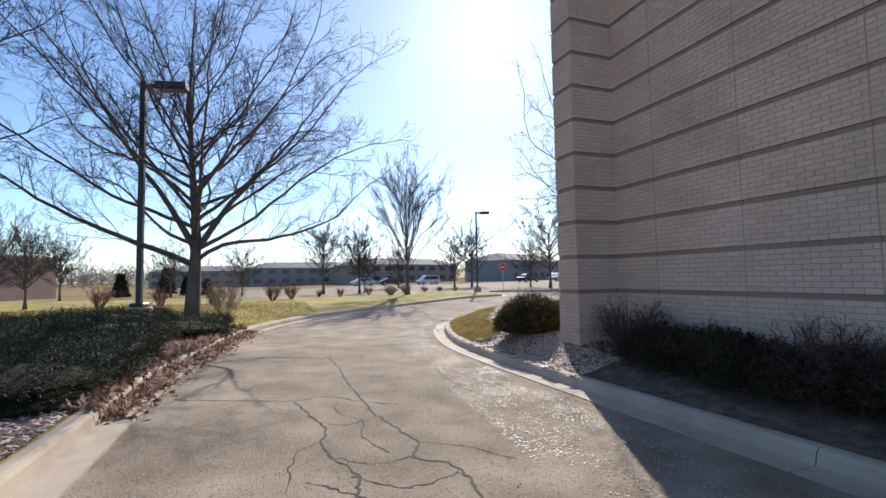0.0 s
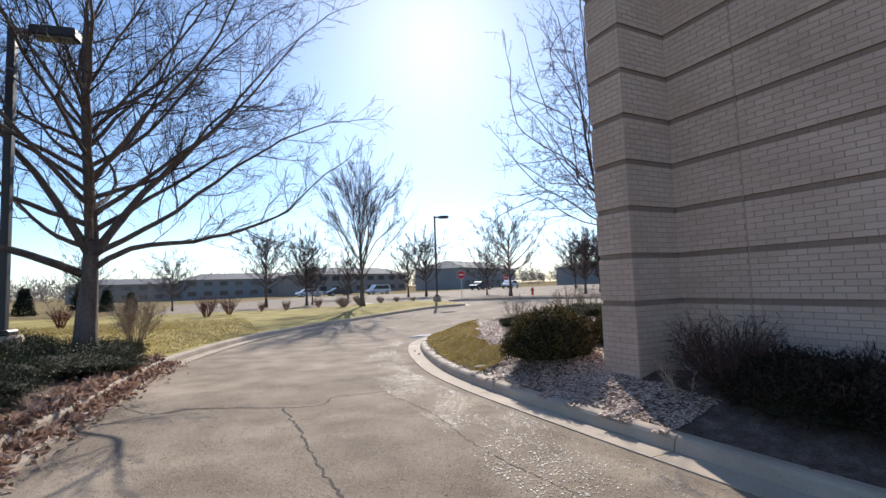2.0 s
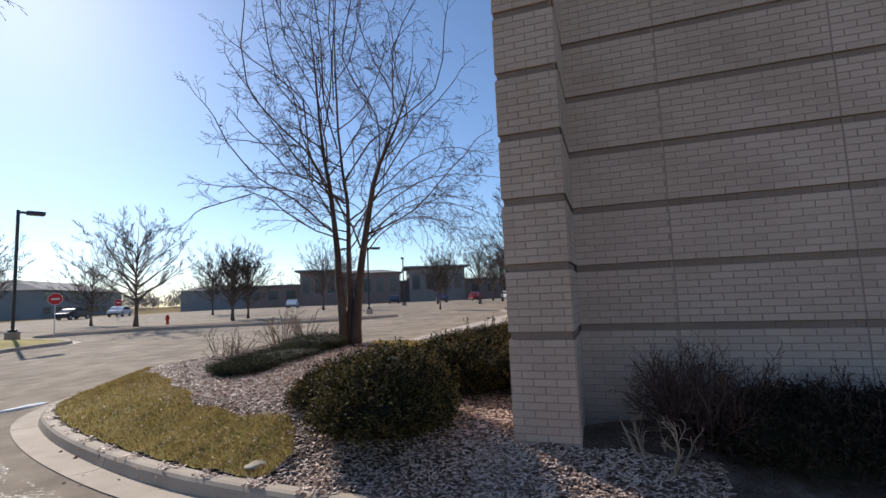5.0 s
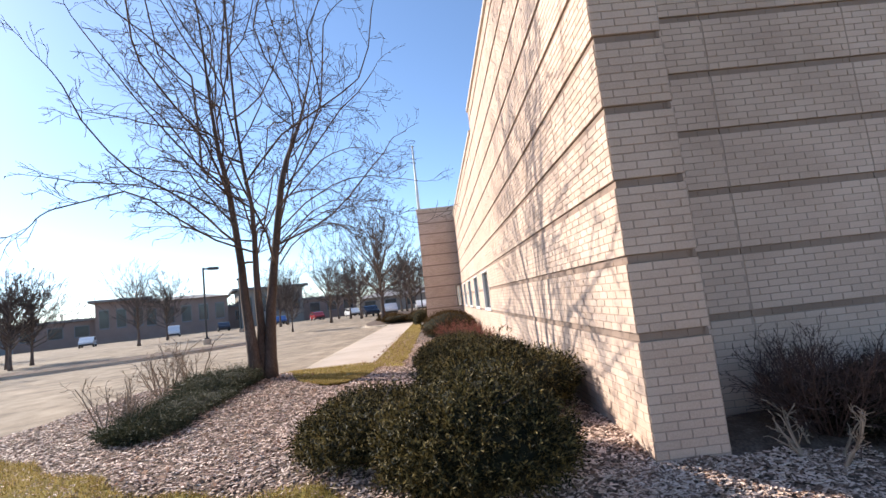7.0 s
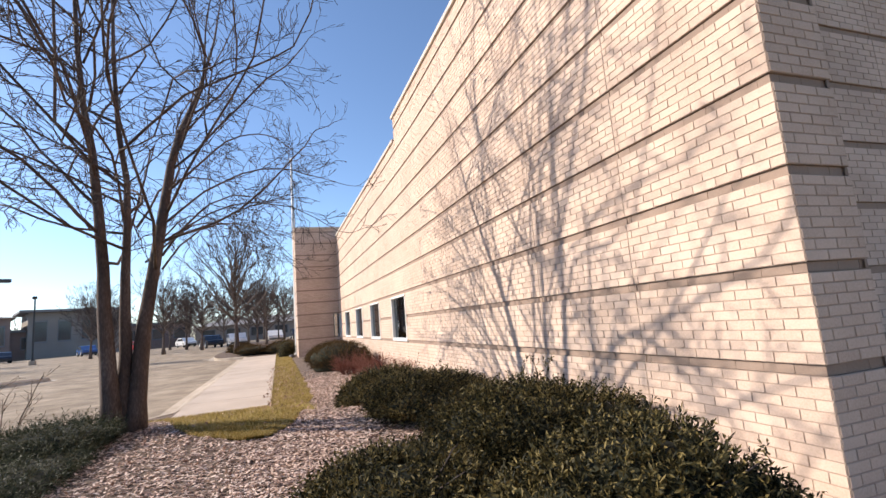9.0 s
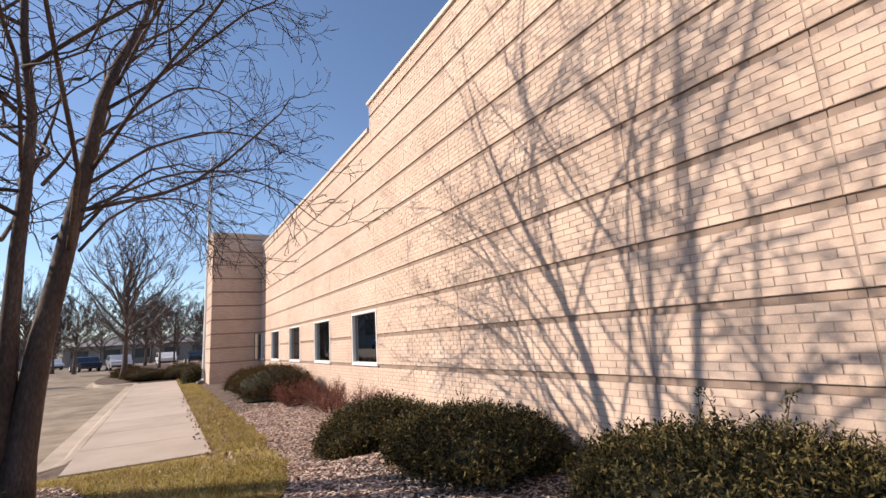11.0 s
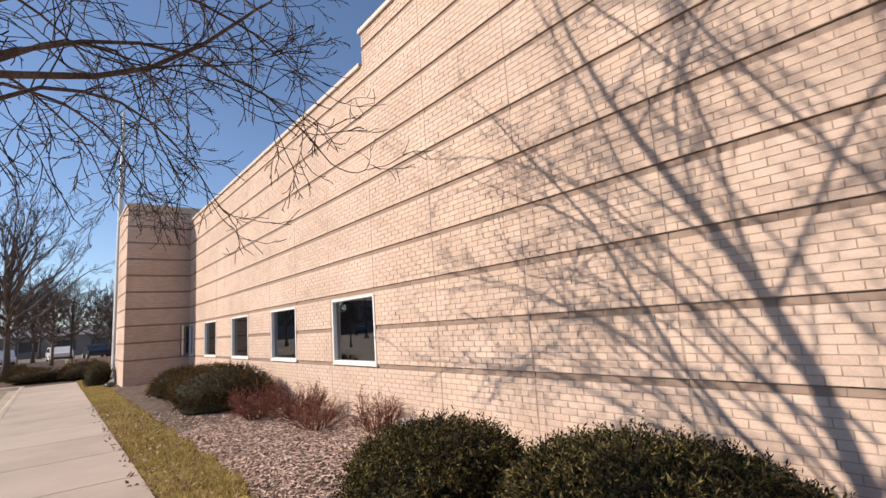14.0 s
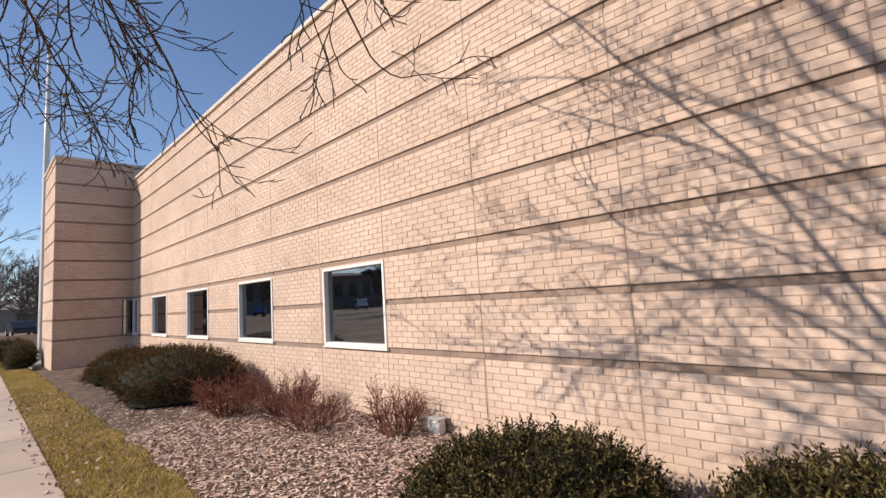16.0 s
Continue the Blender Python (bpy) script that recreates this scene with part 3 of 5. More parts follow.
masonry(pil, lambda u, o, z: (u, -PIL - o, z), 0.0, REC + 0.25, 0.0, TOP_HIGH - 0.03, 0.049, ends=(True, False))
part("coping", Shape().box(-0.05, -PIL - 0.051, TOP_HIGH - 0.031, REC, -0.365, TOP_HIGH + 0.058, 0.008), COPING, pil, "tan metal coping")
lay_bricks(brick_list(0.0, PIL, 0.2, TOP_HIGH - 0.03), lambda u, o, z: (-o, -u, z), pil, lambda u, z: z < 4.9, (0.016, PIL - 0.016))
lay_bricks(brick_list(0.0, REC, 0.2, TOP_HIGH - 0.03, shift=0.08), lambda u, o, z: (u, -PIL - o, z), pil, lambda u, z: z < 4.6)

# entrance tower and the rest of the shell
tower = tagged(new("wall_tower"), "tan brick entrance tower projecting from the front wall", "tower", kind="structure")
masonry(tower, lambda u, o, z: (TOWER_X - o, u, z), 0.0, TOWER_Y - 0.04, 0.0, TOWER_TOP, 2.8)
masonry(tower, lambda u, o, z: (TOWER_X + u, TOWER_Y + o, z), 0.0, 2.9, 0.0, TOWER_TOP, 0.039, ends=(True, False))
part("return_wall", Shape().box(TOWER_X + 0.003, -0.64, TOP_LOW - 0.03, TOWER_X + 2.8, -0.001, TOWER_TOP), BRICK, tower)
part("coping", Shape().box(TOWER_X - 0.05, -0.65, TOWER_TOP, TOWER_X + 2.95, TOWER_Y + 0.05, TOWER_TOP + 0.09, 0.008), COPING, tower, "tan metal coping")
lay_bricks(brick_list(0.0, TOWER_Y, 0.2, TOWER_TOP), lambda u, o, z: (TOWER_X - o, u, z), tower, lambda u, z: z < 2.6)
lay_bricks(brick_list(0.0, 2.9, 0.2, TOWER_TOP), lambda u, o, z: (TOWER_X + u, TOWER_Y + o, z), tower, lambda u, z: False)
shell = tagged(new("wall_back"), "plain brick walls closing the far sides of the building", "wall", kind="structure")
part("masonry", Shape().box(REC + 0.3, -22.3, 0.0, 60, -22, TOP_LOW), BRICK, shell)
part("masonry", Shape().box(60, -22, 0.0, 60.3, -0.6, TOP_LOW), BRICK, shell)
part("masonry", Shape().box(TOWER_X + 2.9, -0.9, 0.0, 60, -0.6, TOP_LOW), BRICK, shell)
roof = part("roof", Shape().box(REC + 0.3, -22, TOP_LOW - 0.5, 60, -0.9, TOP_LOW - 0.35), ROOFING, None)
tagged(roof, "flat dark roof hidden behind the parapet", "roof", kind="structure")


def window(x, width, number):
    w = tagged(new("window_%d" % number), "white-framed window with dark tinted reflecting glass", "window", "windows of the front wall", "structure")
    w.matrix_basis = pose(x, 0, WIN_Z0)
    h = WIN_Z1 - WIN_Z0
    t = 0.045
    fr = part("window_frame", Shape().box(0, -0.10, 0, t, 0.018, h, 0.005).box(width - t, -0.10, 0, width, 0.018, h, 0.005)
              .box(t, -0.10, h - t, width - t, 0.018, h, 0.005).box(t, -0.10, 0, width - t, 0.018, t, 0.005), WHITE, w, "white metal frame")
    part("window_sill", Shape().box(-0.015, -0.08, -0.03, width + 0.015, 0.03, -0.002, 0.005), WHITE, w, "white projecting sill")
    pane = part("pane", Shape().box(t - 0.005, -0.064, t - 0.005, width - t + 0.005, -0.056, h - t + 0.005), GLASS, w, "dark tinted glass")
    pane.visible_shadow = False
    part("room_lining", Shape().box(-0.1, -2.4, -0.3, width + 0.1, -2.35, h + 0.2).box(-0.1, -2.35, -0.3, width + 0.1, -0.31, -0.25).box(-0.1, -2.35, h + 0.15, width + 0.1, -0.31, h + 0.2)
         .box(-0.15, -2.4, -0.3, -0.1, -0.31, h + 0.2).box(width + 0.1, -2.4, -0.3, width + 0.15, -0.31, h + 0.2), ROOMSHADE, w, "room behind the glass, coloured near black as if unlit")
    return w


for k, x in enumerate(WIN_X):
    window(x, min(WIN_W, TOWER_X - x - 0.01), k + 1)

# front walk of concrete slabs
walk_top = tagged(new("pavement_walk"), "pale concrete front walk of broom-finished slabs", "pavement", kind="structure")
xs = [7.93] + [9.6 + 1.745 * k for k in range(12)]
for a, b in zip(xs, xs[1:]):
    sh = Shape()
    n = 4
    z = [float(road_z(t, 4)) + 0.152 for t in (a, b)]
    y0, y1 = 3.16, 4.85
    sh.v = [(a + 0.006, y0, z[0]), (b - 0.006, y0, z[1]), (b - 0.006, y1, z[1]), (a + 0.006, y1, z[0])]
    sh.v += [(p[0] + (0.008 if i in (0, 3) else -0.008), p[1] + (0.008 if i < 2 else -0.008), p[2] + 0.008) for i, p in enumerate(sh.v)] + [(p[0], p[1], p[2] - 0.25) for p in sh.v[:4]]
    sh.f = [(4, 5, 6, 7)] + [(i, (i + 1) % 4, 4 + (i + 1) % 4, 4 + i) for i in range(4)] + [(8 + i, 8 + (i + 1) % 4, (i + 1) % 4, i) for i in range(4)]
    part("slab", sh, WALK, walk_top)

side_w = tagged(new("window_6"), "narrow dark sidelight in the tower beside the wall", "window", "", "structure")
part("pane", Shape().box(TOWER_X - 0.03, 0.03, WIN_Z0, TOWER_X - 0.012, 0.27, WIN_Z1), GLASS, side_w, "dark tinted glass")
part("window_frame", Shape().box(TOWER_X - 0.035, 0.0, WIN_Z0, TOWER_X - 0.005, 0.03, WIN_Z1, 0.003).box(TOWER_X - 0.035, 0.27, WIN_Z0, TOWER_X - 0.005, 0.3, WIN_Z1, 0.003), POLE, side_w, "dark metal frame")
# flat sheet in place of a room, its darkness only colour
part("room_lining", Shape().box(TOWER_X - 0.011, 0.03, WIN_Z0, TOWER_X - 0.006, 0.27, WIN_Z1), ROOMSHADE, side_w, "flat backing behind the glass, coloured near black for an unlit room")


# ---- bare trees ----
def unit(v):
    return v / max(1e-9, np.linalg.norm(v))


def grow(out, rng, p, d, length, r, level, spec):
    """Grows one branch and its side shoots; appends (level, points, radii) to out."""
    n = spec["segs"][level]
    pts, rad = [p], [r]
    step = length / n
    tip = r * spec["taper"][level]
    for k in range(n):
        d = unit(d + rng.normal(0, spec["wander"][level], 3) + np.array((0, 0, spec["lift"][level])))
        p = p + d * step
        pts.append(p)
        rad.append(r + (tip - r) * (k + 1) / n)
    out.append((level, pts, rad))
    if level + 1 >= len(spec["segs"]):
        return
    kids = rng.integers(spec["kids"][level][0], spec["kids"][level][1] + 1)
    for j in range(kids):
        f = spec["bare"][level] + (1 - spec["bare"][level]) * (j + rng.uniform(0.1, 0.9)) / kids
        i = min(n - 1, int(f * n))
        q = pts[i] + (pts[i + 1] - pts[i]) * (f * n - i)
        dd = unit(pts[i + 1] - pts[i])
        side = unit(np.cross(dd, rng.normal(0, 1, 3)))
        ang = radians(rng.uniform(*spec["angle"][level]))
        nd = unit(dd * math.cos(ang) + side * math.sin(ang))
        ln = length * rng.uniform(*spec["ratio"][level]) * (1.15 - 0.55 * f)
        grow(out, rng, q, nd, ln, (rad[i] * 0.62 + 0.0008) if level else rad[i] * 0.55, level + 1, spec)


def build_tree(name, at, stems, spec, seed, label, bark, group="", thick=0.0022, turn=0.0):
    """A bare tree. stems: main limbs as (list of points, radius at its foot, radius at its tip), which side shoots grow from."""
    rng = np.random.default_rng(seed)
    top = thing(name, at, label, "tree", group, turn=turn)
    trunk, crown = Shape(), []
    for pts, r0, r1, kids, ln in stems:
        line = smooth_line(pts, 0.3)
        wig = np.cumsum(rng.normal(0, 0.03, (len(line), 3)), 0) * np.linspace(0, 1, len(line))[:, None]
        line = line + wig * (1.0 if r0 < 0.1 else 0.5) + np.vstack([np.zeros(3), rng.normal(0, 0.012, (len(line) - 1, 3))])
        m = len(line)
        rad = [r0 + (r1 - r0) * (k / (m - 1)) ** 0.8 for k in range(m)]
        if pts[0][2] < 0.2:
            rad[0] *= 1.35
        trunk.tube(line, rad, 9)
        for j in range(kids):
            f = spec["from_"] + (1 - spec["from_"]) * (j + rng.uniform(0.1, 0.9)) / kids
            i = min(m - 2, int(f * (m - 1)))
            dd = unit(line[i + 1] - line[i])
            side = unit(np.cross(dd, rng.normal(0, 1, 3)))
            ang = radians(rng.uniform(*spec["first"]))
            nd = unit(dd * math.cos(ang) + side * math.sin(ang))
            if line[i][2] < spec["clear"]:
                continue
            grow(crown, rng, line[i], nd, ln * rng.uniform(0.7, 1.15) * (1.2 - 0.6 * f), min(rad[i] * 0.5, 0.006 * ln + 0.004), 0, spec)
        grow(crown, rng, line[-1], unit(line[-1] - line[-2]), ln * 0.9, r1, 0, spec)
    part("trunk", trunk, bark, top, smooth=True)
    twigs = Shape()
    for level, pts, rad in crown:
        twigs.tube(pts, [max(thick, x) for x in rad], 6 if level == 0 else (4 if level == 1 else 3), cap=False)
    part("crown", twigs, TWIG, top, "crown of fine bare twigs", smooth=True)
    return top


LOCUST = dict(segs=[9, 7, 4], wander=[0.14, 0.17, 0.18], lift=[0.0, -0.012, -0.02], taper=[0.3, 0.35, 0.5], kids=[(3, 5), (2, 3), (0, 0)], bare=[0.15, 0.15, 0],
              angle=[(20, 55), (22, 58), (30, 60)], ratio=[(0.42, 0.8), (0.32, 0.56), (0.35, 0.6)], first=(28, 66), clear=2.2, from_=0.3)
OAK = dict(LOCUST, segs=[7, 5, 3], lift=[0.03, 0.02, 0.0], wander=[0.11, 0.14, 0.16], first=(25, 55), clear=1.9, angle=[(20, 50), (22, 50), (30, 60)], kids=[(6, 8), (3, 5), (0, 0)], from_=0.28)
VASE = dict(LOCUST, segs=[7, 5, 3], lift=[0.02, 0.02, 0.02], wander=[0.05, 0.07, 0.08], kids=[(5, 6), (3, 4), (0, 0)], angle=[(12, 28), (12, 30), (15, 35)], ratio=[(0.45, 0.75), (0.4, 0.65), (0.4, 0.6)], first=(12, 28), clear=1.5)
FARSPEC = dict(LOCUST, segs=[5, 4, 3], lift=[0.06, 0.04, 0.02], wander=[0.07, 0.1, 0.12], angle=[(15, 40), (18, 42), (30, 60)], kids=[(4, 6), (3, 4), (0, 0)], first=(16, 40), clear=1.0, from_=0.22)


def dome(seed, n, axis, z0, z1, mid, rx, rz, low, high, foot, kids, ln, rise=0.25, face=None):
    """Main limbs that fan out from a trunk's axis (points at heights) to an uneven egg-shaped crown."""
    rng = np.random.default_rng(seed)
    ax = np.array(axis, float)
    out = []
    for k in range(n):
        f = (k + 0.5) / n
        z = z0 + (z1 - z0) * f ** 0.9
        p = np.array([np.interp(z, ax[:, 2], ax[:, 0]), np.interp(z, ax[:, 2], ax[:, 1]), z])
        a = k * 2.39996 + rng.uniform(-0.3, 0.3)
        if face is not None:
            a = face + 1.75 * (((k * 0.618) % 1) * 2 - 1) + rng.uniform(-0.15, 0.15)
        el = radians(low + (high - low) * f ** 0.8 + rng.uniform(-9, 9))
        r = rng.uniform(0.82, 1.08)
        tip = np.array([math.cos(a) * math.cos(el) * rx * r, math.sin(a) * math.cos(el) * rx * r, mid + math.sin(el) * rz * r])
        d = tip - p
        q1, q2 = p + d * 0.33 - np.array([0, 0, rise * np.linalg.norm(d) * 0.3]), p + d * 0.68 - np.array([0, 0, rise * np.linalg.norm(d) * 0.22])
        q1 += rng.normal(0, 0.16, 3)
        q2 += rng.normal(0, 0.24, 3)
        out.append(([tuple(p), tuple(q1), tuple(q2), tuple(tip)], foot * (1.1 - 0.55 * f), 0.011, kids, ln))
    return out


def lawn_at(x, y):
    return float(lawn_z(x, y)[0])


def bed_at(x, y):
    return float(bed_z(x, y)[0])


def road_at(x, y):
    return float(road_z(x, y))


# three-stemmed honey locust in the island bed
T1 = (5.62, 4.95)
left = [(-0.04, 0.1, -0.1), (-0.07, 0.16, 1.0), (-0.1, 0.24, 2.2), (-0.15, 0.36, 3.8), (-0.23, 0.54, 5.4), (-0.3, 0.7, 8.0)]
centre = [(0.04, 0.03, -0.1), (0.05, 0.02, 1.0), (0.03, 0.03, 2.1), (0.03, 0.06, 3.4), (-0.1, 0.25, 5.2), (-0.1, 0.35, 8.6)]
right = [(0.05, -0.1, -0.1), (0.08, -0.17, 0.9), (0.16, -0.3, 2.0), (0.5, -0.5, 3.9), (0.95, -0.72, 5.0), (1.5, -0.95, 6.1), (2.0, -1.15, 7.8)]
stems = [(left, 0.13, 0.012, 8, 1.3), (centre, 0.105, 0.012, 8, 1.3), (right, 0.135, 0.012, 8, 1.3)]
stems += dome(3, 12, left, 2.0, 6.2, 5.0, 3.1, 4.3, -14, 70, 0.024, 7, 1.1, 0.16, 1.93)
stems += dome(4, 9, centre, 2.6, 6.6, 5.4, 2.8, 4.2, -8, 74, 0.024, 7, 1.1, 0.16)
stems += dome(5, 11, right, 1.9, 6.2, 5.0, 3.1, 4.1, -14, 68, 0.023, 7, 1.1, 0.16, -1.22)
stems += [([(0.2, -0.4, 2.4), (0.9, -0.8, 3.2), (1.9, -1.5, 3.7), (3.2, -2.2, 3.7)], 0.019, 0.007, 9, 1.3),
          ([(0.2, -0.45, 2.9), (0.7, -1.2, 3.7), (1.3, -2.1, 4.2), (1.9, -3.2, 4.2)], 0.019, 0.007, 9, 1.3),
          ([(0.1, -0.1, 2.8), (1.2, -0.3, 3.8), (2.6, -0.8, 4.2), (4.0, -1.2, 4.0)], 0.019, 0.007, 9, 1.3),
          ([(0.2, -0.5, 3.4), (1.2, -1.2, 4.6), (2.3, -1.9, 5.3), (3.5, -2.5, 5.4)], 0.019, 0.007, 9, 1.3),
          ([(0.2, -0.4, 2.2), (0.8, -0.8, 2.9), (1.6, -1.5, 3.1), (2.5, -2.2, 2.8)], 0.016, 0.006, 9, 1.2),
          ([(0.15, -0.2, 2.3), (1.2, -0.6, 3.0), (2.3, -1.2, 3.15), (3.3, -1.8, 2.85)], 0.016, 0.006, 9, 1.2),
          ([(0.2, -0.4, 2.6), (0.6, -1.3, 3.3), (1.1, -2.2, 3.4), (1.5, -3.0, 3.1)], 0.016, 0.006, 9, 1.2),
          ([(0.2, -0.3, 2.5), (1.6, -0.5, 3.3), (3.0, -1.0, 3.4), (4.3, -1.6, 3.1)], 0.016, 0.005, 12, 1.2)]
stems += dome(6, 9, centre, 2.1, 4.0, 3.7, 2.8, 1.6, -16, 34, 0.02, 8, 1.0, -0.2, 2.0)
build_tree("locust_tree", (*T1, bed_at(*T1) - 0.02), stems, LOCUST, 11, "bare three-stemmed honey locust standing in the mulch bed", PALEBARK, thick=0.0042)

# broad old tree beside the lamp on the lawn
T0 = (-6.83, 6.5)
bole = [(0, 0, -0.1), (0.0, 0, 0.9), (0.04, 0, 1.75), (0.0, 0.05, 3.0), (-0.1, 0.1, 4.6), (-0.2, 0.2, 6.4), (-0.1, 0.2, 9.4)]
stems = [(bole, 0.23, 0.014, 12, 1.8),
         ([(0.02, 0, 1.7), (0.7, -0.1, 2.15), (1.8, -0.3, 2.3), (2.7, -0.5, 2.5), (3.6, -0.5, 3.0), (4.3, -0.6, 3.8)], 0.065, 0.014, 15, 1.4),
         ([(-0.05, 0, 1.65), (-0.9, -0.2, 2.05), (-2.0, -0.3, 2.5), (-3.2, -0.6, 3.1), (-4.8, -0.8, 4.1)], 0.085, 0.014, 14, 1.4),
         ([(0.05, 0, 1.95), (0.6, 0.3, 3.0), (1.5, 0.4, 4.2), (2.5, 0.5, 5.4), (3.5, 0.5, 7.0)], 0.095, 0.014, 15, 1.6),
         ([(0.0, 0, 2.1), (-0.6, 0.1, 3.2), (-1.5, 0.2, 4.6), (-2.3, 0.3, 6.0), (-3.0, 0.4, 7.6)], 0.095, 0.014, 15, 1.6)]
stems += dome(8, 27, bole, 1.9, 5.4, 4.4, 5.2, 4.9, -2, 72, 0.058, 13, 1.5, 0.1)
build_tree("lawn_tree", (*T0, lawn_at(*T0) - 0.03), stems, OAK, 21, "large bare spreading tree on the lawn beside the drive", BARK, thick=0.0034)

# vase-shaped tree further along the lawn
T2 = (4.44, 24.99)
shaft = [(0, 0, -0.1), (0, 0, 1.2), (0.03, 0, 2.4), (0.0, 0.1, 4.2), (0.1, 0, 9.2)]
stems = [(shaft, 0.17, 0.012, 12, 1.6)] + dome(9, 24, shaft, 1.7, 4.2, 5.0, 3.5, 3.9, 8, 78, 0.045, 9, 1.6, -0.2)
build_tree("vase_tree", (*T2, lawn_at(*T2) - 0.03), stems, VASE, 31, "bare vase-shaped tree with steep branches on the lawn", BARK, thick=0.0055)


def far_tree(seed, height, spread, label, at, thick):
    h = height
    ax = [(0, 0, -0.1), (0.03, 0, h * 0.2), (0.0, 0.05, h * 0.45), (0.05, 0, h * 0.96)]
    st = [(ax, 0.02 * h, 0.012, 10, h * 0.16)] + dome(seed, 30, ax, h * 0.2, h * 0.6, h * 0.52, spread, h * 0.46, 2, 76, 0.008 * h, 6, h * 0.13, 0.05)
    return build_tree("bare_tree", at, st, FARSPEC, seed, label, BARK, "bare trees round the lots", thick)


# trees across the drive and round the lots: first three are models, the others stand like them
ta = far_tree(41, 7.6, 4.2, "broad bare tree on the far traffic island", (19.7, 30.1, road_at(19.7, 30.1) + 0.15), 0.0085)
tb = far_tree(42, 7.8, 3.2, "bare young shade tree standing in rough grass", (0.8, 44.7, road_at(0.8, 44.7) + 0.1), 0.0095)
tc = far_tree(43, 9.2, 4.0, "bare tree with a straight trunk beside the lot", (33.4, 5.7, road_at(33.4, 5.7) + 0.2), 0.007)
SPOTS = [(ta, -7.38, 47.59, 0.72, 40), (tb, 3.94, 40.69, 0.92, 100), (tb, 4.56, 41.19, 0.62, 20), (tb, 11.58, 53.68, 0.78, 200), (ta, 17.33, 47.89, 0.92, 80), (tb, 20.12, 48.81, 1.05, 10), (ta, 24.99, 42.3, 0.8, 150), (ta, 27.87, 29.36, 0.85, 260),
         (tb, 31.4, 30.92, 0.82, 300), (tb, 29.88, 31.36, 0.8, 33), (tc, 43.58, 30.83, 0.85, 70), (tb, 52.67, 33.14, 0.95, 120), (tc, 46.77, 12.71, 0.8, 60), (ta, 51.82, 10.29, 0.95, 130), (tb, 59.77, 12.98, 0.95, 190),
         (ta, 44.95, 4.05, 0.8, 250), (tb, 57.93, 5.33, 1.0, 20), (tc, -14.53, 14.9, 0.42, 10), (tb, -16.39, 22.37, 0.55, 95), (ta, -30.77, 40.06, 0.9, 15), (tb, -22.89, 46.24, 0.8, 160), (tb, -14.86, 52.44, 0.75, 210),
         (tc, 65.54, 23.14, 0.9, 44), (ta, 40.37, 44.17, 0.9, 77), (tb, 73.9, 7.17, 1.1, 140), (tc, 55.59, 20.91, 0.75, 222), (tb, 35.75, 13.47, 0.5, 222),
         (tb, 70.05, -1.09, 1.0, 15), (tc, 77.99, 2.14, 1.0, 70), (tb, 83.81, 11.44, 1.1, 130), (ta, 67.7, 16.17, 0.9, 200), (tc, 89.93, 5.45, 1.1, 260), (ta, 80.08, -2.95, 1.0, 310), (tb, 91.67, 17.67, 1.1, 45), (ta, 88.05, -0.74, 1.2, 100)]
for ob, x, y, size, turn in SPOTS:
    zz = lawn_at(x, y) if x < 9 and y < 30 else road_at(x, y) + (0.12 if y < 30 and x > 30 else -0.1)
    c = copy_thing(ob, pose(x, y, zz, 0, 0, turn) @ Matrix.Scale(size, 4))
    if x < 9:
        c["label"] = "bare young shade tree standing on the lawn"
    elif y < 15:
        c["label"] = "bare tree at the edge of the parking lot"
# the same big lawn kind reaching in beside the drive
side = copy_thing(bpy.data.objects["lawn_tree"], pose(-13.4, 3.4, lawn_at(-13.4, 3.4), 0, 0, 130))
side["label"] = "large bare tree on the lawn away from the drive"


# ---- shrubs ----
def leaves(rng, foot, aim, size, count, length, width):
    """Small folded leaves along short shoots. foot, aim: arrays of shoot feet and directions."""
    n = len(foot)
    f = np.repeat(foot, count, 0)
    a = np.repeat(aim, count, 0)
    t = np.tile(np.linspace(0.15, 1.0, count), n)[:, None] * np.repeat(size, count)[:, None]
    base = f + a * t
    d = a * 0.55 + rng.normal(0, 0.55, (n * count, 3))
    d /= np.linalg.norm(d, axis=1)[:, None]
    w = np.cross(d, rng.normal(0, 1, (n * count, 3)))
    w /= np.linalg.norm(w, axis=1)[:, None]
    ln = length * rng.uniform(0.6, 1.3, (n * count, 1))
    nn = np.cross(d, w)
    mid = base + d * ln * 0.5
    v = np.stack([base, mid + w * width * 0.5 + nn * width * 0.18, base + d * ln, mid - w * width * 0.5 + nn * width * 0.18], 1).reshape(-1, 3)
    i = np.arange(n * count)[:, None] * 4
    faces = np.concatenate([i + np.array([[0, 1, 2]]), i + np.array([[0, 2, 3]])])
    return v, faces


def lump(d, seed, amount):
    """Uneven radius of a shrub in the directions d."""
    out = np.ones(len(d))
    r = np.random.default_rng(seed)
    for k in range(14):
        c = unit(r.normal(0, 1, 3))
        out += amount * r.uniform(-0.6, 1.0) * np.exp(-((1 - d @ c) / 0.12))
    return out


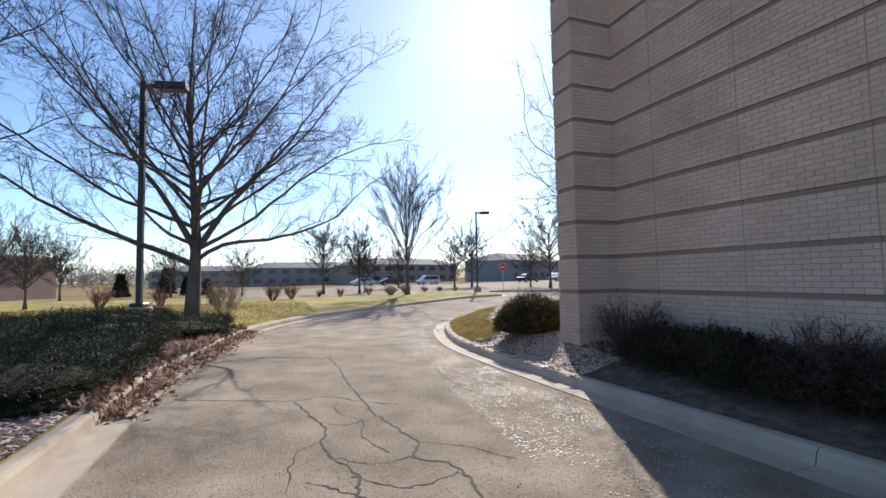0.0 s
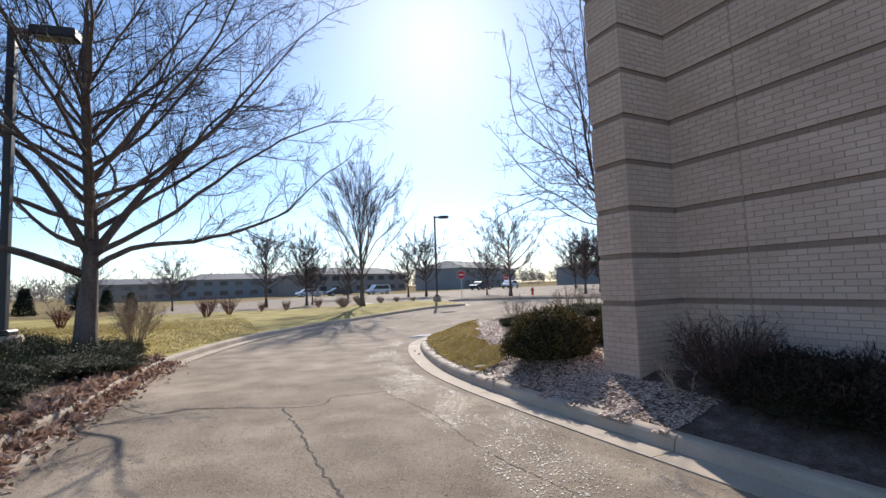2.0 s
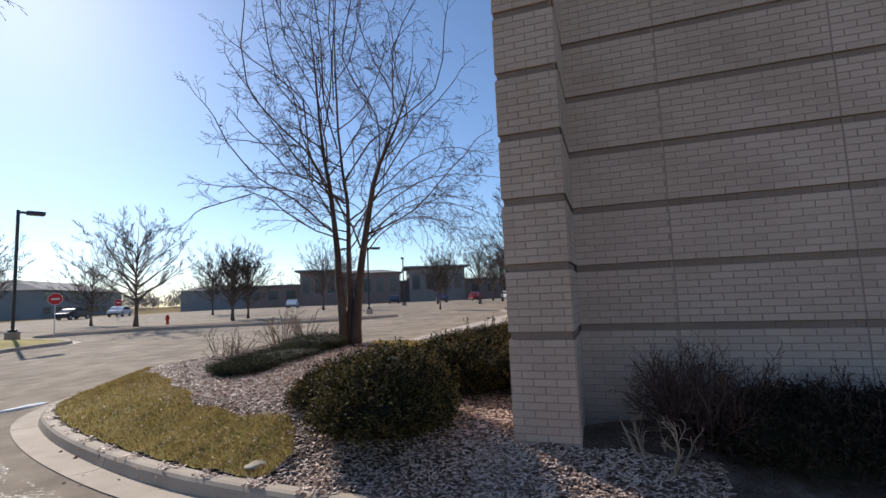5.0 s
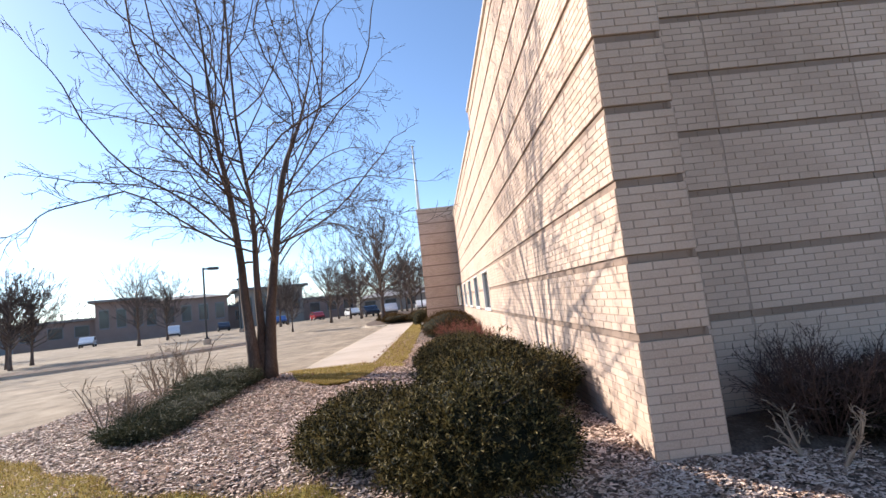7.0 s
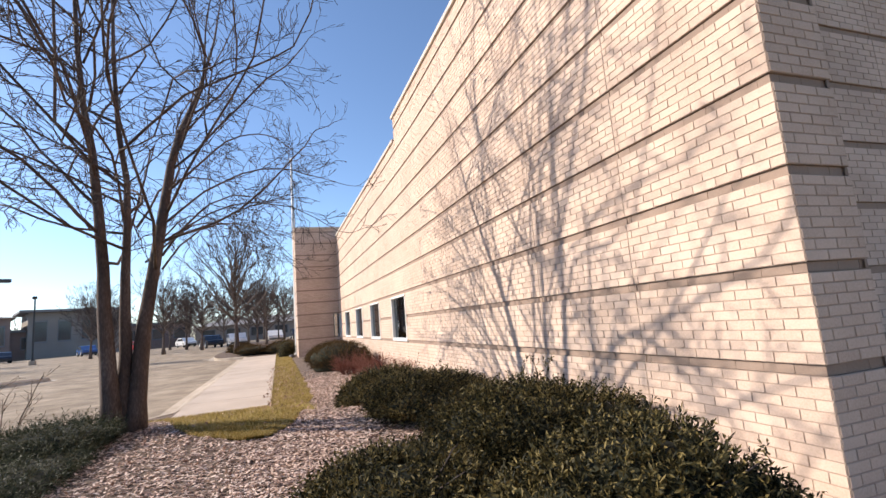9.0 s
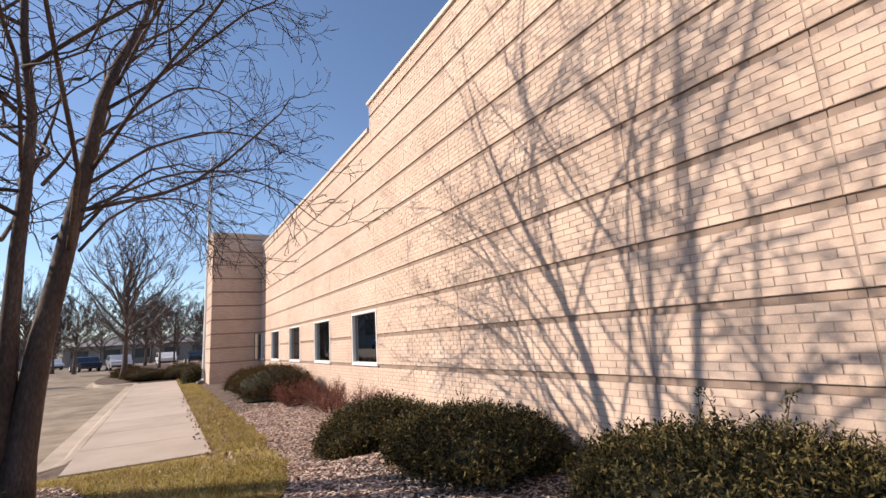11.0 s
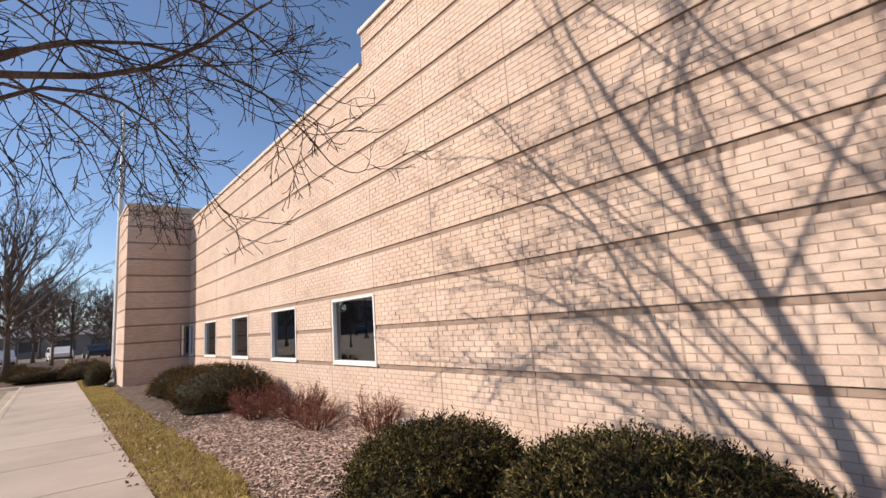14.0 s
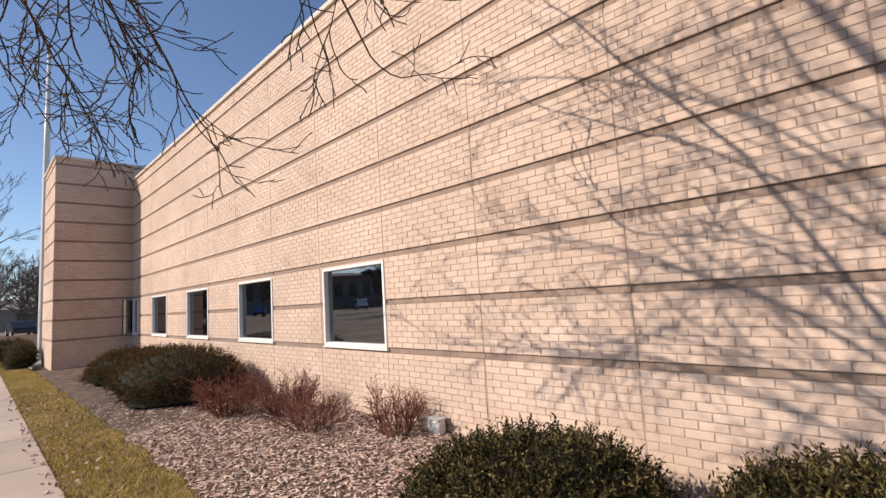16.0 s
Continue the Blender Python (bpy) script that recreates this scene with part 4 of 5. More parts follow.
def shrub(name, x, y, z, rx, ry, h, leaf, seed, label, category="shrub", group="", shoots=2600, count=9, length=0.032, width=0.011, shoot=0.085, flat=0.0, spikes=0, turn=0.0):
    """A clipped or sprawling evergreen: an uneven dense core coloured near black for inner shade, leafy shoots all over
    it and a few long sprigs.
    """
    rng = np.random.default_rng(seed)
    top = thing(name, (x, y, z), label, category, group, turn=turn)
    bm = bmesh.new()
    bmesh.ops.create_icosphere(bm, subdivisions=4, radius=1.0)
    d = np.array([v.co[:] for v in bm.verts])
    lum = lump(d, seed, 0.3)
    for v, s, dd in zip(bm.verts, lum, d):
        s *= 0.9
        zz = 0.36 * h + dd[2] * s * h * (0.62 if dd[2] > 0 else 0.42)
        k_ = s / max(0.62, math.hypot(dd[0], dd[1])) if dd[2] < 0 else s
        v.co = Vector((dd[0] * k_ * rx, dd[1] * k_ * ry, max(-0.06, zz)))
    me = bpy.data.meshes.new("inner_shade_core")
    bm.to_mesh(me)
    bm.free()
    me.materials.append(CORESHADE)
    part("inner_shade_core", me, CORESHADE, top, "solid inner core, coloured near black for shade within the shrub")
    d = rng.normal(0, 1, (shoots, 3))
    d /= np.linalg.norm(d, axis=1)[:, None]
    d = d[d[:, 2] > -0.55]
    lum = lump(d, seed, 0.3) * rng.uniform(0.86, 0.98, len(d))
    wide = np.where(d[:, 2] < 0, lum / np.maximum(0.62, np.hypot(d[:, 0], d[:, 1])), lum)
    foot = np.column_stack([d[:, 0] * wide * rx, d[:, 1] * wide * ry, 0.36 * h + d[:, 2] * lum * h * np.where(d[:, 2] > 0, 0.62, 0.42)])
    foot[:, 2] = np.maximum(foot[:, 2], 0.02)
    aim = d * np.array([1, 1, 1 - flat]) + rng.normal(0, 0.35, d.shape) + np.array([0, 0, 0.5 * (1 - flat)])
    aim /= np.linalg.norm(aim, axis=1)[:, None]
    size = shoot * rng.uniform(0.4, 1.9, len(d))
    v, f = leaves(rng, foot, aim, size, count, length, width)
    if spikes:
        k = rng.choice(np.where(d[:, 2] > 0.25)[0], spikes)
        up = d[k] * 0.6 + rng.normal(0, 0.3, (spikes, 3)) + np.array([0, 0, 0.9])
        up /= np.linalg.norm(up, axis=1)[:, None]
        v2, f2 = leaves(rng, foot[k], up, rng.uniform(0.08, 0.2, spikes), 14, length, width)
        f = np.concatenate([f, f2 + len(v)])
        v = np.concatenate([v, v2])
    part("foliage", raw_mesh("foliage", v, f, leaf), None, top)
    return top


def sprig(parent, rng, foot, reach):
    """A bare woody shoot with a few leaves that stands out of a clipped shrub."""
    d = unit(np.array([rng.uniform(-1.0, 0.3), rng.uniform(-0.7, 0.2), rng.uniform(0.5, 1.0)]))
    p, pts = np.array(foot), []
    for k in range(7):
        pts.append(tuple(p))
        d = unit(d + rng.normal(0, 0.16, 3) + np.array((0, 0, -0.04)))
        p = p + d * reach / 6
    ob = part("sprig", Shape().tube(pts, [0.007 - 0.0007 * k for k in range(7)], 5), TWIG, parent, "bare woody shoot")
    feet = np.array([pts[k] for k in (2, 3, 4, 5, 6, 6)])
    v, f = leaves(rng, feet, np.tile(d, (6, 1)) + rng.normal(0, 0.5, (6, 3)), np.full(6, 0.06), 6, 0.035, 0.013)
    part("leaf_tuft", raw_mesh("leaf_tuft", v, f, YEW), None, ob)["kind"] = "stuff"


YL = "dense dark green clipped yew in the mulch bed"
for x, y, rx, ry, h, sd, n, lab in ((0.1, 1.36, 0.6, 0.68, 0.6, 1, 3600, "dense dark green yew beside the brick corner"), (1.25, 2.25, 0.85, 0.6, 0.33, 3, 3200, "low sprawling olive yew at the turf edge"),
                               (2.0, 0.9, 0.86, 0.78, 0.6, 2, 4200, YL), (4.5, 1.08, 0.92, 0.8, 0.41, 4, 4300, YL), (6.55, 1.22, 0.82, 0.76, 0.55, 5, 4000, YL)):
    yew = shrub("yew_shrub", x, y, bed_at(x, y), rx, ry, h, YEW, sd, lab, "shrub", "yews along the front wall", n, 11, 0.04, 0.0135, 0.1, spikes=150)
    sr = np.random.default_rng(300 + sd)
    for k_ in range(6 if sd == 2 else 2):
        sprig(yew, sr, (sr.uniform(-0.55, 0.35) * rx, sr.uniform(-0.5, 0.4) * ry, 0.82 * h), sr.uniform(0.22, 0.42))
for x, y, rx, ry, h, sd in ((13.94, 1.07, 1.05, 0.9, 0.86, 6), (15.74, 1.06, 1.0, 0.85, 0.75, 7), (17.73, 1.14, 1.0, 0.8, 0.7, 8)):
    shrub("clipped_hedge", x, y, bed_at(x, y), rx, ry, h, BROWNHEDGE, sd, "rounded olive-brown hedge shrub below the windows", "shrub", "hedge shrubs below the windows", 3000, 9, 0.035, 0.013)
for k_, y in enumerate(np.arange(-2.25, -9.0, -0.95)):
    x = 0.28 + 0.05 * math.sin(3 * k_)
    shrub("dark_evergreen", x, y, bed_at(x, y), 0.55, 0.62, 0.46 + 0.08 * math.sin(2 * k_), SHADEHEDGE, 80 + k_, "dense dark brown-green shrub, its colour deepened for the wall shade", "shrub", "evergreens along the side wall", 1800, 9, 0.04, 0.014)
for x, y, rx, ry, h, sd in ((30.87, 2.95, 0.8, 1.0, 0.5, 90), (31.34, 4.6, 0.8, 1.0, 0.46, 91), (33.03, 4.94, 1.1, 0.8, 0.5, 92), (35.12, 5.59, 1.2, 0.7, 0.45, 93), (33.58, 2.7, 1.1, 0.9, 0.55, 94), (37.52, 5.74, 1.2, 0.7, 0.45, 95)):
    shrub("low_hedge", x, y, road_at(x, y) + 0.2, rx, ry, h, BROWNHEDGE, sd, "low sprawling brown hedge beyond the front walk", "shrub", "low hedges beyond the walk", 1300, 8, 0.05, 0.018, 0.12, 0.3)
shrub("box_shrub", 25.9, 2.6, bed_at(25.9, 2.6), 0.5, 0.42, 0.85, YEW, 9, "small dark green clipped shrub at the tower foot", "shrub", "", 1600, 9)
for x, y, rx, ry, h, sd in ((3.9, 5.5, 1.25, 0.5, 0.15, 12), (5.12, 5.49, 0.8, 0.6, 0.25, 13), (2.58, 5.27, 0.5, 0.35, 0.16, 15)):
    shrub("juniper", x, y, bed_at(x, y), rx, ry, h, JUNIPER, sd, "low spreading grey-green juniper on the mulch", "shrub", "junipers in the island bed", 2400, 10, 0.036, 0.009, 0.1, 0.5)
k = 20
for y in np.arange(-1.1, 6.6, 1.25):
    for x in ((-7.85, -9.2, -10.6) if y < 4 else (-7.25, -8.8)):
        xx = x + 0.25 * math.sin(k * 1.7) + (0.06 * y if y > 0 else 0)
        shrub("ground_juniper", xx, y + 0.2 * math.sin(k * 2.9), lawn_at(xx, y), 0.98, 0.95, 0.36 if y < 2.5 else 0.26, JUNIPER, k, "low dark green spreading juniper along the kerb", "shrub", "junipers along the verge", 1500, 8, 0.05, 0.014, 0.12, 0.4)
        k += 1


def twiggy(name, x, y, z, h, spread, mat, seed, label, group="", stems=26, kids=5, thick=0.003):
    """A leafless shrub: many thin stems from one foot, each with side twigs."""
    rng = np.random.default_rng(seed)
    top = thing(name, (x, y, z - 0.03), label, "shrub", group)
    spec = dict(segs=[5, 4, 3], wander=[0.13, 0.2, 0.25], lift=[0.06, 0.04, 0.0], taper=[0.4, 0.4, 0.5], kids=[(kids, kids + 2), (2, 4), (0, 0)], bare=[0.25, 0.2, 0], angle=[(20, 55)] * 3, ratio=[(0.3, 0.55)] * 3)
    br = []
    for j in range(stems):
        a = rng.uniform(0, 2 * math.pi)
        lean = rng.uniform(0.1, 1.0) * spread / h
        grow(br, rng, np.array([0.12 * math.cos(a), 0.12 * math.sin(a), 0.0]), unit(np.array([lean * math.cos(a), lean * math.sin(a), 1.0])), h * rng.uniform(0.55, 1.0), thick * 2, 0, spec)
    if stems < 20:
        for level, pts, rad in br:
            if level == 0:
                part("stem", Shape().tube(pts, [max(thick * 0.5, r) for r in rad], 5), mat, top)
    a, b = Shape(), Shape()
    for level, pts, rad in br:
        if level == 0 and stems < 20:
            continue
        (a if level == 0 else b).tube(pts, [max(thick * 0.5, r) for r in rad], 4 if level == 0 else 3, cap=False)
    if stems >= 20:
        part("stem_clump", a, mat, top)
    part("crown", b, mat, top)
    return top


for x, y, h, sp, sd in ((11.75, 1.18, 0.68, 0.85, 60), (10.95, 0.68, 0.62, 0.75, 61), (9.95, 0.85, 0.5, 0.75, 62), (8.91, 0.4, 0.6, 0.4, 63)):
    twiggy("red_twig_shrub", x, y, bed_at(x, y), h, sp, REDTWIG, sd, "leafless reddish twiggy shrub in the mulch", "red shrubs below the windows", 64 if sd < 62 else 36, 7, 0.004)
for x, y, h, sd in ((2.72, 5.79, 0.85, 64), (5.07, 6.5, 1.05, 65), (5.8, 6.34, 0.95, 66)):
    twiggy("bare_shrub", x, y, bed_at(x, y), h, 0.6, DRYTWIG, sd, "small leafless shrub with pale stems in mulch", "bare shrubs in the island bed", 13, 5, 0.006)
for x, y, h, sd in ((0.25, -1.55, 1.0, 67), (0.35, -2.7, 0.8, 68), (0.3, -4.3, 1.0, 69), (0.32, -5.6, 0.95, 70), (0.3, -7.0, 0.9, 71)):
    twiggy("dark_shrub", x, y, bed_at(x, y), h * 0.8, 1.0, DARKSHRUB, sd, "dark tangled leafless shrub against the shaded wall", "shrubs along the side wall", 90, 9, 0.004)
twiggy("dry_stalks", -0.1, -1.2, bed_at(-0.1, -1.2), 0.5, 0.5, DRYTWIG, 75, "few pale broken stalks before the dark shrubs", "", 8, 3, 0.006)
for x, y, h, sd in ((-6.3, 9.2, 1.3, 72),):
    twiggy("grey_shrub", x, y, lawn_at(x, y), h, 0.9, DRYTWIG, sd, "hazy grey leafless shrub on the verge", "", 46, 8, 0.004)
red = twiggy("red_osier", -4.6, 25.0, lawn_at(-4.6, 25), 1.3, 0.8, REDTWIG, 73, "upright leafless red-stemmed shrub on the lawn", "red shrubs on the lawn", 40, 4, 0.008)
for x, y, sz in ((-3.36, 26.65, 0.9), (0.16, 28.17, 0.55), (-1.31, 28.67, 0.5), (2.64, 29.68, 0.6), (-7.72, 20.58, 0.6), (-9.74, 18.53, 0.75), (-11.75, 16.98, 0.8)):
    copy_thing(red, pose(x, y, lawn_at(x, y), 0, 0, 60 * x) @ Matrix.Scale(sz, 4))
pale = twiggy("dry_grass_clump", 3.6, 26.5, lawn_at(3.6, 26.5), 0.8, 0.7, DRYTWIG, 74, "dry straw-coloured ornamental grass clump", "dry grass clumps", 60, 3, 0.008)
for x, y, sz in ((4.97, 27.46, 0.9), (6.44, 27.14, 0.6), (7.69, 27.22, 0.5), (8.95, 27.1, 0.4)):
    copy_thing(pale, pose(x, y, (lawn_at(x, y) if x < 12 else road_at(x, y) + 0.2), 0, 0, 50 * x) @ Matrix.Scale(sz, 4))


# ---- lamps, signs, pole ----
def street_lamp(x, y, z, h, head, turn, label):
    lamp = thing("street_lamp", (x, y, z), label, "street lamp", "lot lamps", turn=turn)
    part("footing", Shape().lathe([(0.3, -0.3), (0.3, 0.0), (0.3, 0.38), (0.27, 0.42), (0.0, 0.42)], 14), CONCRETE, lamp, "round concrete footing")
    part("base_cover", Shape().box(-0.17, -0.17, 0.42, 0.17, 0.17, 0.52, 0.03), POLE, lamp)
    part("pole", Shape().box(-0.065, -0.065, 0.5, 0.065, 0.065, h, 0.012), POLE, lamp, "square dark bronze pole")
    part("arm", Shape().box(0.06, -0.045, h - 0.16, 0.3, 0.045, h - 0.05, 0.01), POLE, lamp)
    hd = part("lamp_head", Shape().box(0.3, -head * 0.22, h - 0.2, 0.3 + head, head * 0.22, h, 0.03), POLE, lamp, "dark shoebox lamp head")
    part("lens", Shape().box(0.36, -head * 0.18, h - 0.215, 0.24 + head, head * 0.18, h - 0.201), LENS, hd, "flat clear lens, unlit")
    return lamp


street_lamp(-8.0, 6.3, lawn_at(-8.0, 6.3) - 0.05, 6.15, 0.75, -12, "dark bronze lot lamp on a footing in the lawn")
street_lamp(10.6, 26.5, lawn_at(10.6, 26.5) - 0.05, 6.4, 0.75, -20, "dark lot lamp near the kerb of the lawn")
street_lamp(33.1, 19.2, road_at(33.1, 19.2) + 0.0, 5.9, 0.8, -60, "dark lot lamp on the parking island")
street_lamp(46.5, 3.0, road_at(46.5, 3.0) + 0.1, 4.6, 0.7, 0, "dark lot lamp beyond the front walk")
street_lamp(52.1, 24.3, road_at(52.1, 24.3) + 0.0, 6.2, 0.8, 200, "dark lot lamp across the parking lot")


def stop_sign(x, y, z, turn, label):
    st = thing("stop_sign", (x, y, z), label, "road sign", "stop signs", turn=turn)
    part("post", Shape().box(-0.03, -0.02, -0.2, 0.03, 0.02, 2.05, 0.004), STEEL, st, "thin steel post")
    pts = [(0.4 * math.cos(radians(22.5 + 45 * k)), 0.4 * math.sin(radians(22.5 + 45 * k))) for k in range(8)]
    rim = Shape().prism(pts, 0.0, 0.006).moved(Matrix.Translation((0, -0.03, 2.05)) @ pose(0, 0, 0, 90))
    plate = part("plate", rim, SIGNWHITE, st, "white octagonal rim")
    part("face", Shape().prism([(a * 0.93, b * 0.93) for a, b in pts], 0.0, 0.004).moved(Matrix.Translation((0, -0.037, 2.05)) @ pose(0, 0, 0, 90)), SIGNRED, plate, "red octagon face")
    part("lettering", Shape().box(-0.21, -0.045, 2.0, 0.21, -0.042, 2.1), SIGNWHITE, plate, "white band of lettering")
    return st


stop_sign(15.9, 32.2, road_at(15.9, 32.2) + 0.14, -30, "red octagonal stop sign on a thin post")
stop_sign(33.0, 50.0, road_at(33, 50) - 0.05, -35, "far red stop sign on a thin post")
hyd = thing("fire_hydrant", (21.6, 29.4, road_at(21.6, 29.4) + 0.14), "weathered red fire hydrant on the mulched island", "hydrant")
part("barrel", Shape().lathe([(0.16, 0), (0.16, 0.05), (0.1, 0.07), (0.1, 0.5), (0.13, 0.52), (0.13, 0.56), (0.1, 0.62), (0.04, 0.7), (0.0, 0.72)], 12), SIGNRED, hyd, smooth=False)
part("outlet", Shape().tube([(-0.17, 0, 0.42), (0.17, 0, 0.42)], [0.055, 0.055], 10), SIGNRED, hyd)
fp = thing("flagpole", (27.1, 1.98, road_at(27.2, 2.1) + 0.13), "tall bare pale flagpole standing beside the tower", "flagpole")
part("pole", Shape().lathe([(0.14, -0.1), (0.14, 0.1), (0.125, 4.0), (0.1, 8.0), (0.055, 11.6)], 14), STEEL, fp, "tapered pale aluminium pole", True)
part("collar", Shape().lathe([(0.26, -0.05), (0.26, 0.03), (0.18, 0.1), (0.14, 0.12)], 14), STEEL, fp)
part("finial", Shape().lathe([(0.02, 11.6), (0.07, 11.66), (0.085, 11.73), (0.06, 11.8), (0.0, 11.83)], 12), STEEL, fp)
part("cleat", Shape().box(-0.19, -0.02, 1.2, -0.13, 0.02, 1.42, 0.005), POLE, fp)


# ---- far buildings ----
def block(name, x, y, turn, w, d, h, storeys, bays, wall, label, roof_rise=0.0, z=None, eave=0.6):
    """A plain far building: walls, window bays cut as recessed panes with frames, and a hipped or flat roof."""
    z = road_at(x, y) - 0.15 if z is None else z
    b = thing(name, (x, y, z), label, "building", turn=turn)
    part("wall", Shape().box(-w / 2, 0, -0.5, w / 2, d, h), wall, b)
    if roof_rise:
        e = eave
        rs = Shape()
        rs.v = [(-w / 2 - e, -e, h), (w / 2 + e, -e, h), (w / 2 + e, d + e, h), (-w / 2 - e, d + e, h), (-w / 2 + d / 3, d / 2, h + roof_rise), (w / 2 - d / 3, d / 2, h + roof_rise)]
        rs.f = [(0, 1, 5, 4), (1, 2, 5), (2, 3, 4, 5), (3, 0, 4), (3, 2, 1, 0)]
        part("roof", rs, ROOFING, b, "dark shingled hip roof")
    else:
        part("roof", Shape().box(-w / 2 - eave, -eave, h, w / 2 + eave, d + eave, h + 0.45, 0.05), ROOFING, b, "dark flat roof edge")
    sh = h / storeys
    step = w / bays
    for s_ in range(storeys):
        for k_ in range(bays):
            cx = -w / 2 + step * (k_ + 0.5)
            win = part("window", Shape().box(cx - step * 0.3, -0.06, s_ * sh + sh * 0.3, cx + step * 0.3, 0.02, s_ * sh + sh * 0.82), SIDING2 if wall is SIDING else ROOFING, b)
            part("pane", Shape().box(cx - step * 0.26, -0.09, s_ * sh + sh * 0.34, cx + step * 0.26, -0.061, s_ * sh + sh * 0.78), FARWINDOW, win)
    return b


block("apartment_building", 66, 104, 33, 34, 14, 5.2, 2, 9, SIDING, "long grey two-storey apartment building with hip roof", 2.2)
block("apartment_building", 34, 122, 18, 34, 14, 5.2, 2, 9, SIDING2, "long tan two-storey apartment building with hip roof", 2.0)
block("apartment_building", 6, 134, 6, 30, 14, 5.0, 2, 8, SIDING, "grey two-storey apartment building beyond the field", 1.8)
block("apartment_building", 91, 84, 45, 26, 14, 4.4, 2, 7, SIDING, "low grey building beyond the street", 1.4)
block("apartment_building", -22, 140, -8, 26, 14, 4.6, 2, 7, SIDING2, "distant tan apartment building behind bare trees", 1.6)
block("brick_store", 100, -2, -90, 40, 14, 3.4, 1, 9, SIDING2, "low tan building with a pale roof behind trees", 1.6)
block("shop_building", 95, 48, -63 + 180 - 180, 62, 16, 4.2, 1, 16, HAZEBRICK, "long low brick shop building with dark windows", 0.0, 0.9)
block("shop_tower", 86.5, 60.5, -63, 8, 10, 7.2, 1, 3, HAZEBRICK, "brick corner tower with an overhanging flat roof", 0.0, 0.9, 1.0)
block("shop_hall", 91.5, 51.0, -63, 15, 12, 6.6, 1, 5, HAZEBRICK, "brick shop hall under a low curved-looking roof", 1.0, 0.9, 0.8)
block("shop_tower", 98.5, 36.5, -63, 13, 10, 7.3, 1, 4, SIDING2, "tan corner tower with an overhanging flat roof", 0.0, 0.9, 1.2)
block("brick_house", -38, 52, -20, 12, 12, 4.4, 1, 4, HAZEBRICK, "low red brick building beyond the lawn", 0.0)


def car(x, y, turn, paint, label, van=False):
    c = thing("car", (x, y, road_at(x, y) + 0.005), label, "car", "parked cars", turn=turn)
    roofz = 1.75 if van else 1.45
    prof = [(-2.2, 0.3), (-2.25, 0.62), (-2.1, 0.85), (-1.55, 0.93), (-0.85, roofz - 0.06), (-0.6, roofz), (0.75 if not van else 1.7, roofz), (1.0 if not van else 1.95, roofz - 0.08), (1.75 if not van else 2.15, 1.0), (2.2, 0.92), (2.28, 0.6), (2.2, 0.3)]
    tilt = pose(0, 0, 0, 90)
    part("body", Shape().prism(prof[::-1], -0.86, 0.86).moved(tilt), paint, c)
    glass = [(-1.4, 0.97), (-0.85, roofz - 0.12), (0.8 if not van else 1.7, roofz - 0.12), (1.45 if not van else 1.95, 0.97)]
    part("side_windows", Shape().prism(glass[::-1], -0.872, 0.872).moved(tilt), FARWINDOW, c, "dark side windows")
    for wx in (-1.4, 1.4):
        for wy in (-0.8, 0.8):
            w = part("wheel", Shape().tube([(wx, wy - 0.1, 0.33), (wx, wy + 0.1, 0.33)], [0.33, 0.33], 16), TYRE, c)
            part("rim", Shape().tube([(wx, wy - 0.11, 0.33), (wx, wy + 0.11, 0.33)], [0.2, 0.2], 10), STEEL, w)
    part("bumper", Shape().box(-2.3, -0.8, 0.3, -2.2, 0.8, 0.5, 0.03), POLE, c)
    return c


car(40, 68, 15, CARDARK, "dark car on the cross street")
for x, y, tn, pt, lb, vn in ((12, 80, 5, CARWHITE, "white car parked far across the field", False), (17, 79, 5, CARDARK, "dark car parked far across the field", False), (24, 78, 10, CARWHITE, "white van parked by the apartments", True),
                             (66, 52, 30, CARWHITE, "white car parked before the shops", False), (76, 37, 27, CARDARK, "dark sedan parked before the shops", False), (72, 43, 27, CARWHITE, "white van parked before the shops", True), (82, 23, 27, CARRED, "red car parked before the shops", False),
                             (80, 29, 27, CARBLUE, "blue car parked before the shops", False), (60, 10.5, 20, CARDARK, "dark car in the east lot", False), (57, 7.5, 10, CARWHITE, "white car in the east lot", False), (63, 3.5, 5, CARWHITE, "white sedan parked in the east lot", False),
                             (66, 0.5, 5, CARDARK, "dark sedan parked in the east lot", False), (84, 17, 27, CARWHITE, "white car beyond the lot", False), (45, 66, 35, CARWHITE, "white car on the far street", False)):
    car(x, y, tn, pt, lb, vn)
fir = thing("fir_tree", (-16.6, 60, road_at(-16, 60)), "small dark green conifer at the field edge", "tree", "conifers at the field edge")
rg = np.random.default_rng(5)
part("trunk", Shape().tube([(0, 0, 0), (0, 0, 3.2)], [0.09, 0.02], 6), BARK, fir)
nb = 900
hz = rg.uniform(0.25, 3.3, nb)
an = rg.uniform(0, 6.283, nb)
rr = (3.5 - hz) * 0.3 * rg.uniform(0.25, 1.0, nb)
ft = np.column_stack([rr * np.cos(an), rr * np.sin(an), hz])
am = np.column_stack([np.cos(an), np.sin(an), -0.25 + 0 * an])
vv, ff = leaves(rg, ft, am, np.full(nb, 0.3), 4, 0.28, 0.09)
part("needles", raw_mesh("needles", vv, ff, CONIFER), None, fir)
for x, y, sz in ((-13.5, 54, 0.7), (-19.5, 52, 0.8), (-11.5, 55, 0.6)):
    copy_thing(fir, pose(x, y, road_at(x, y) - 0.05, 0, 0, 70 * x) @ Matrix.Scale(sz, 4))

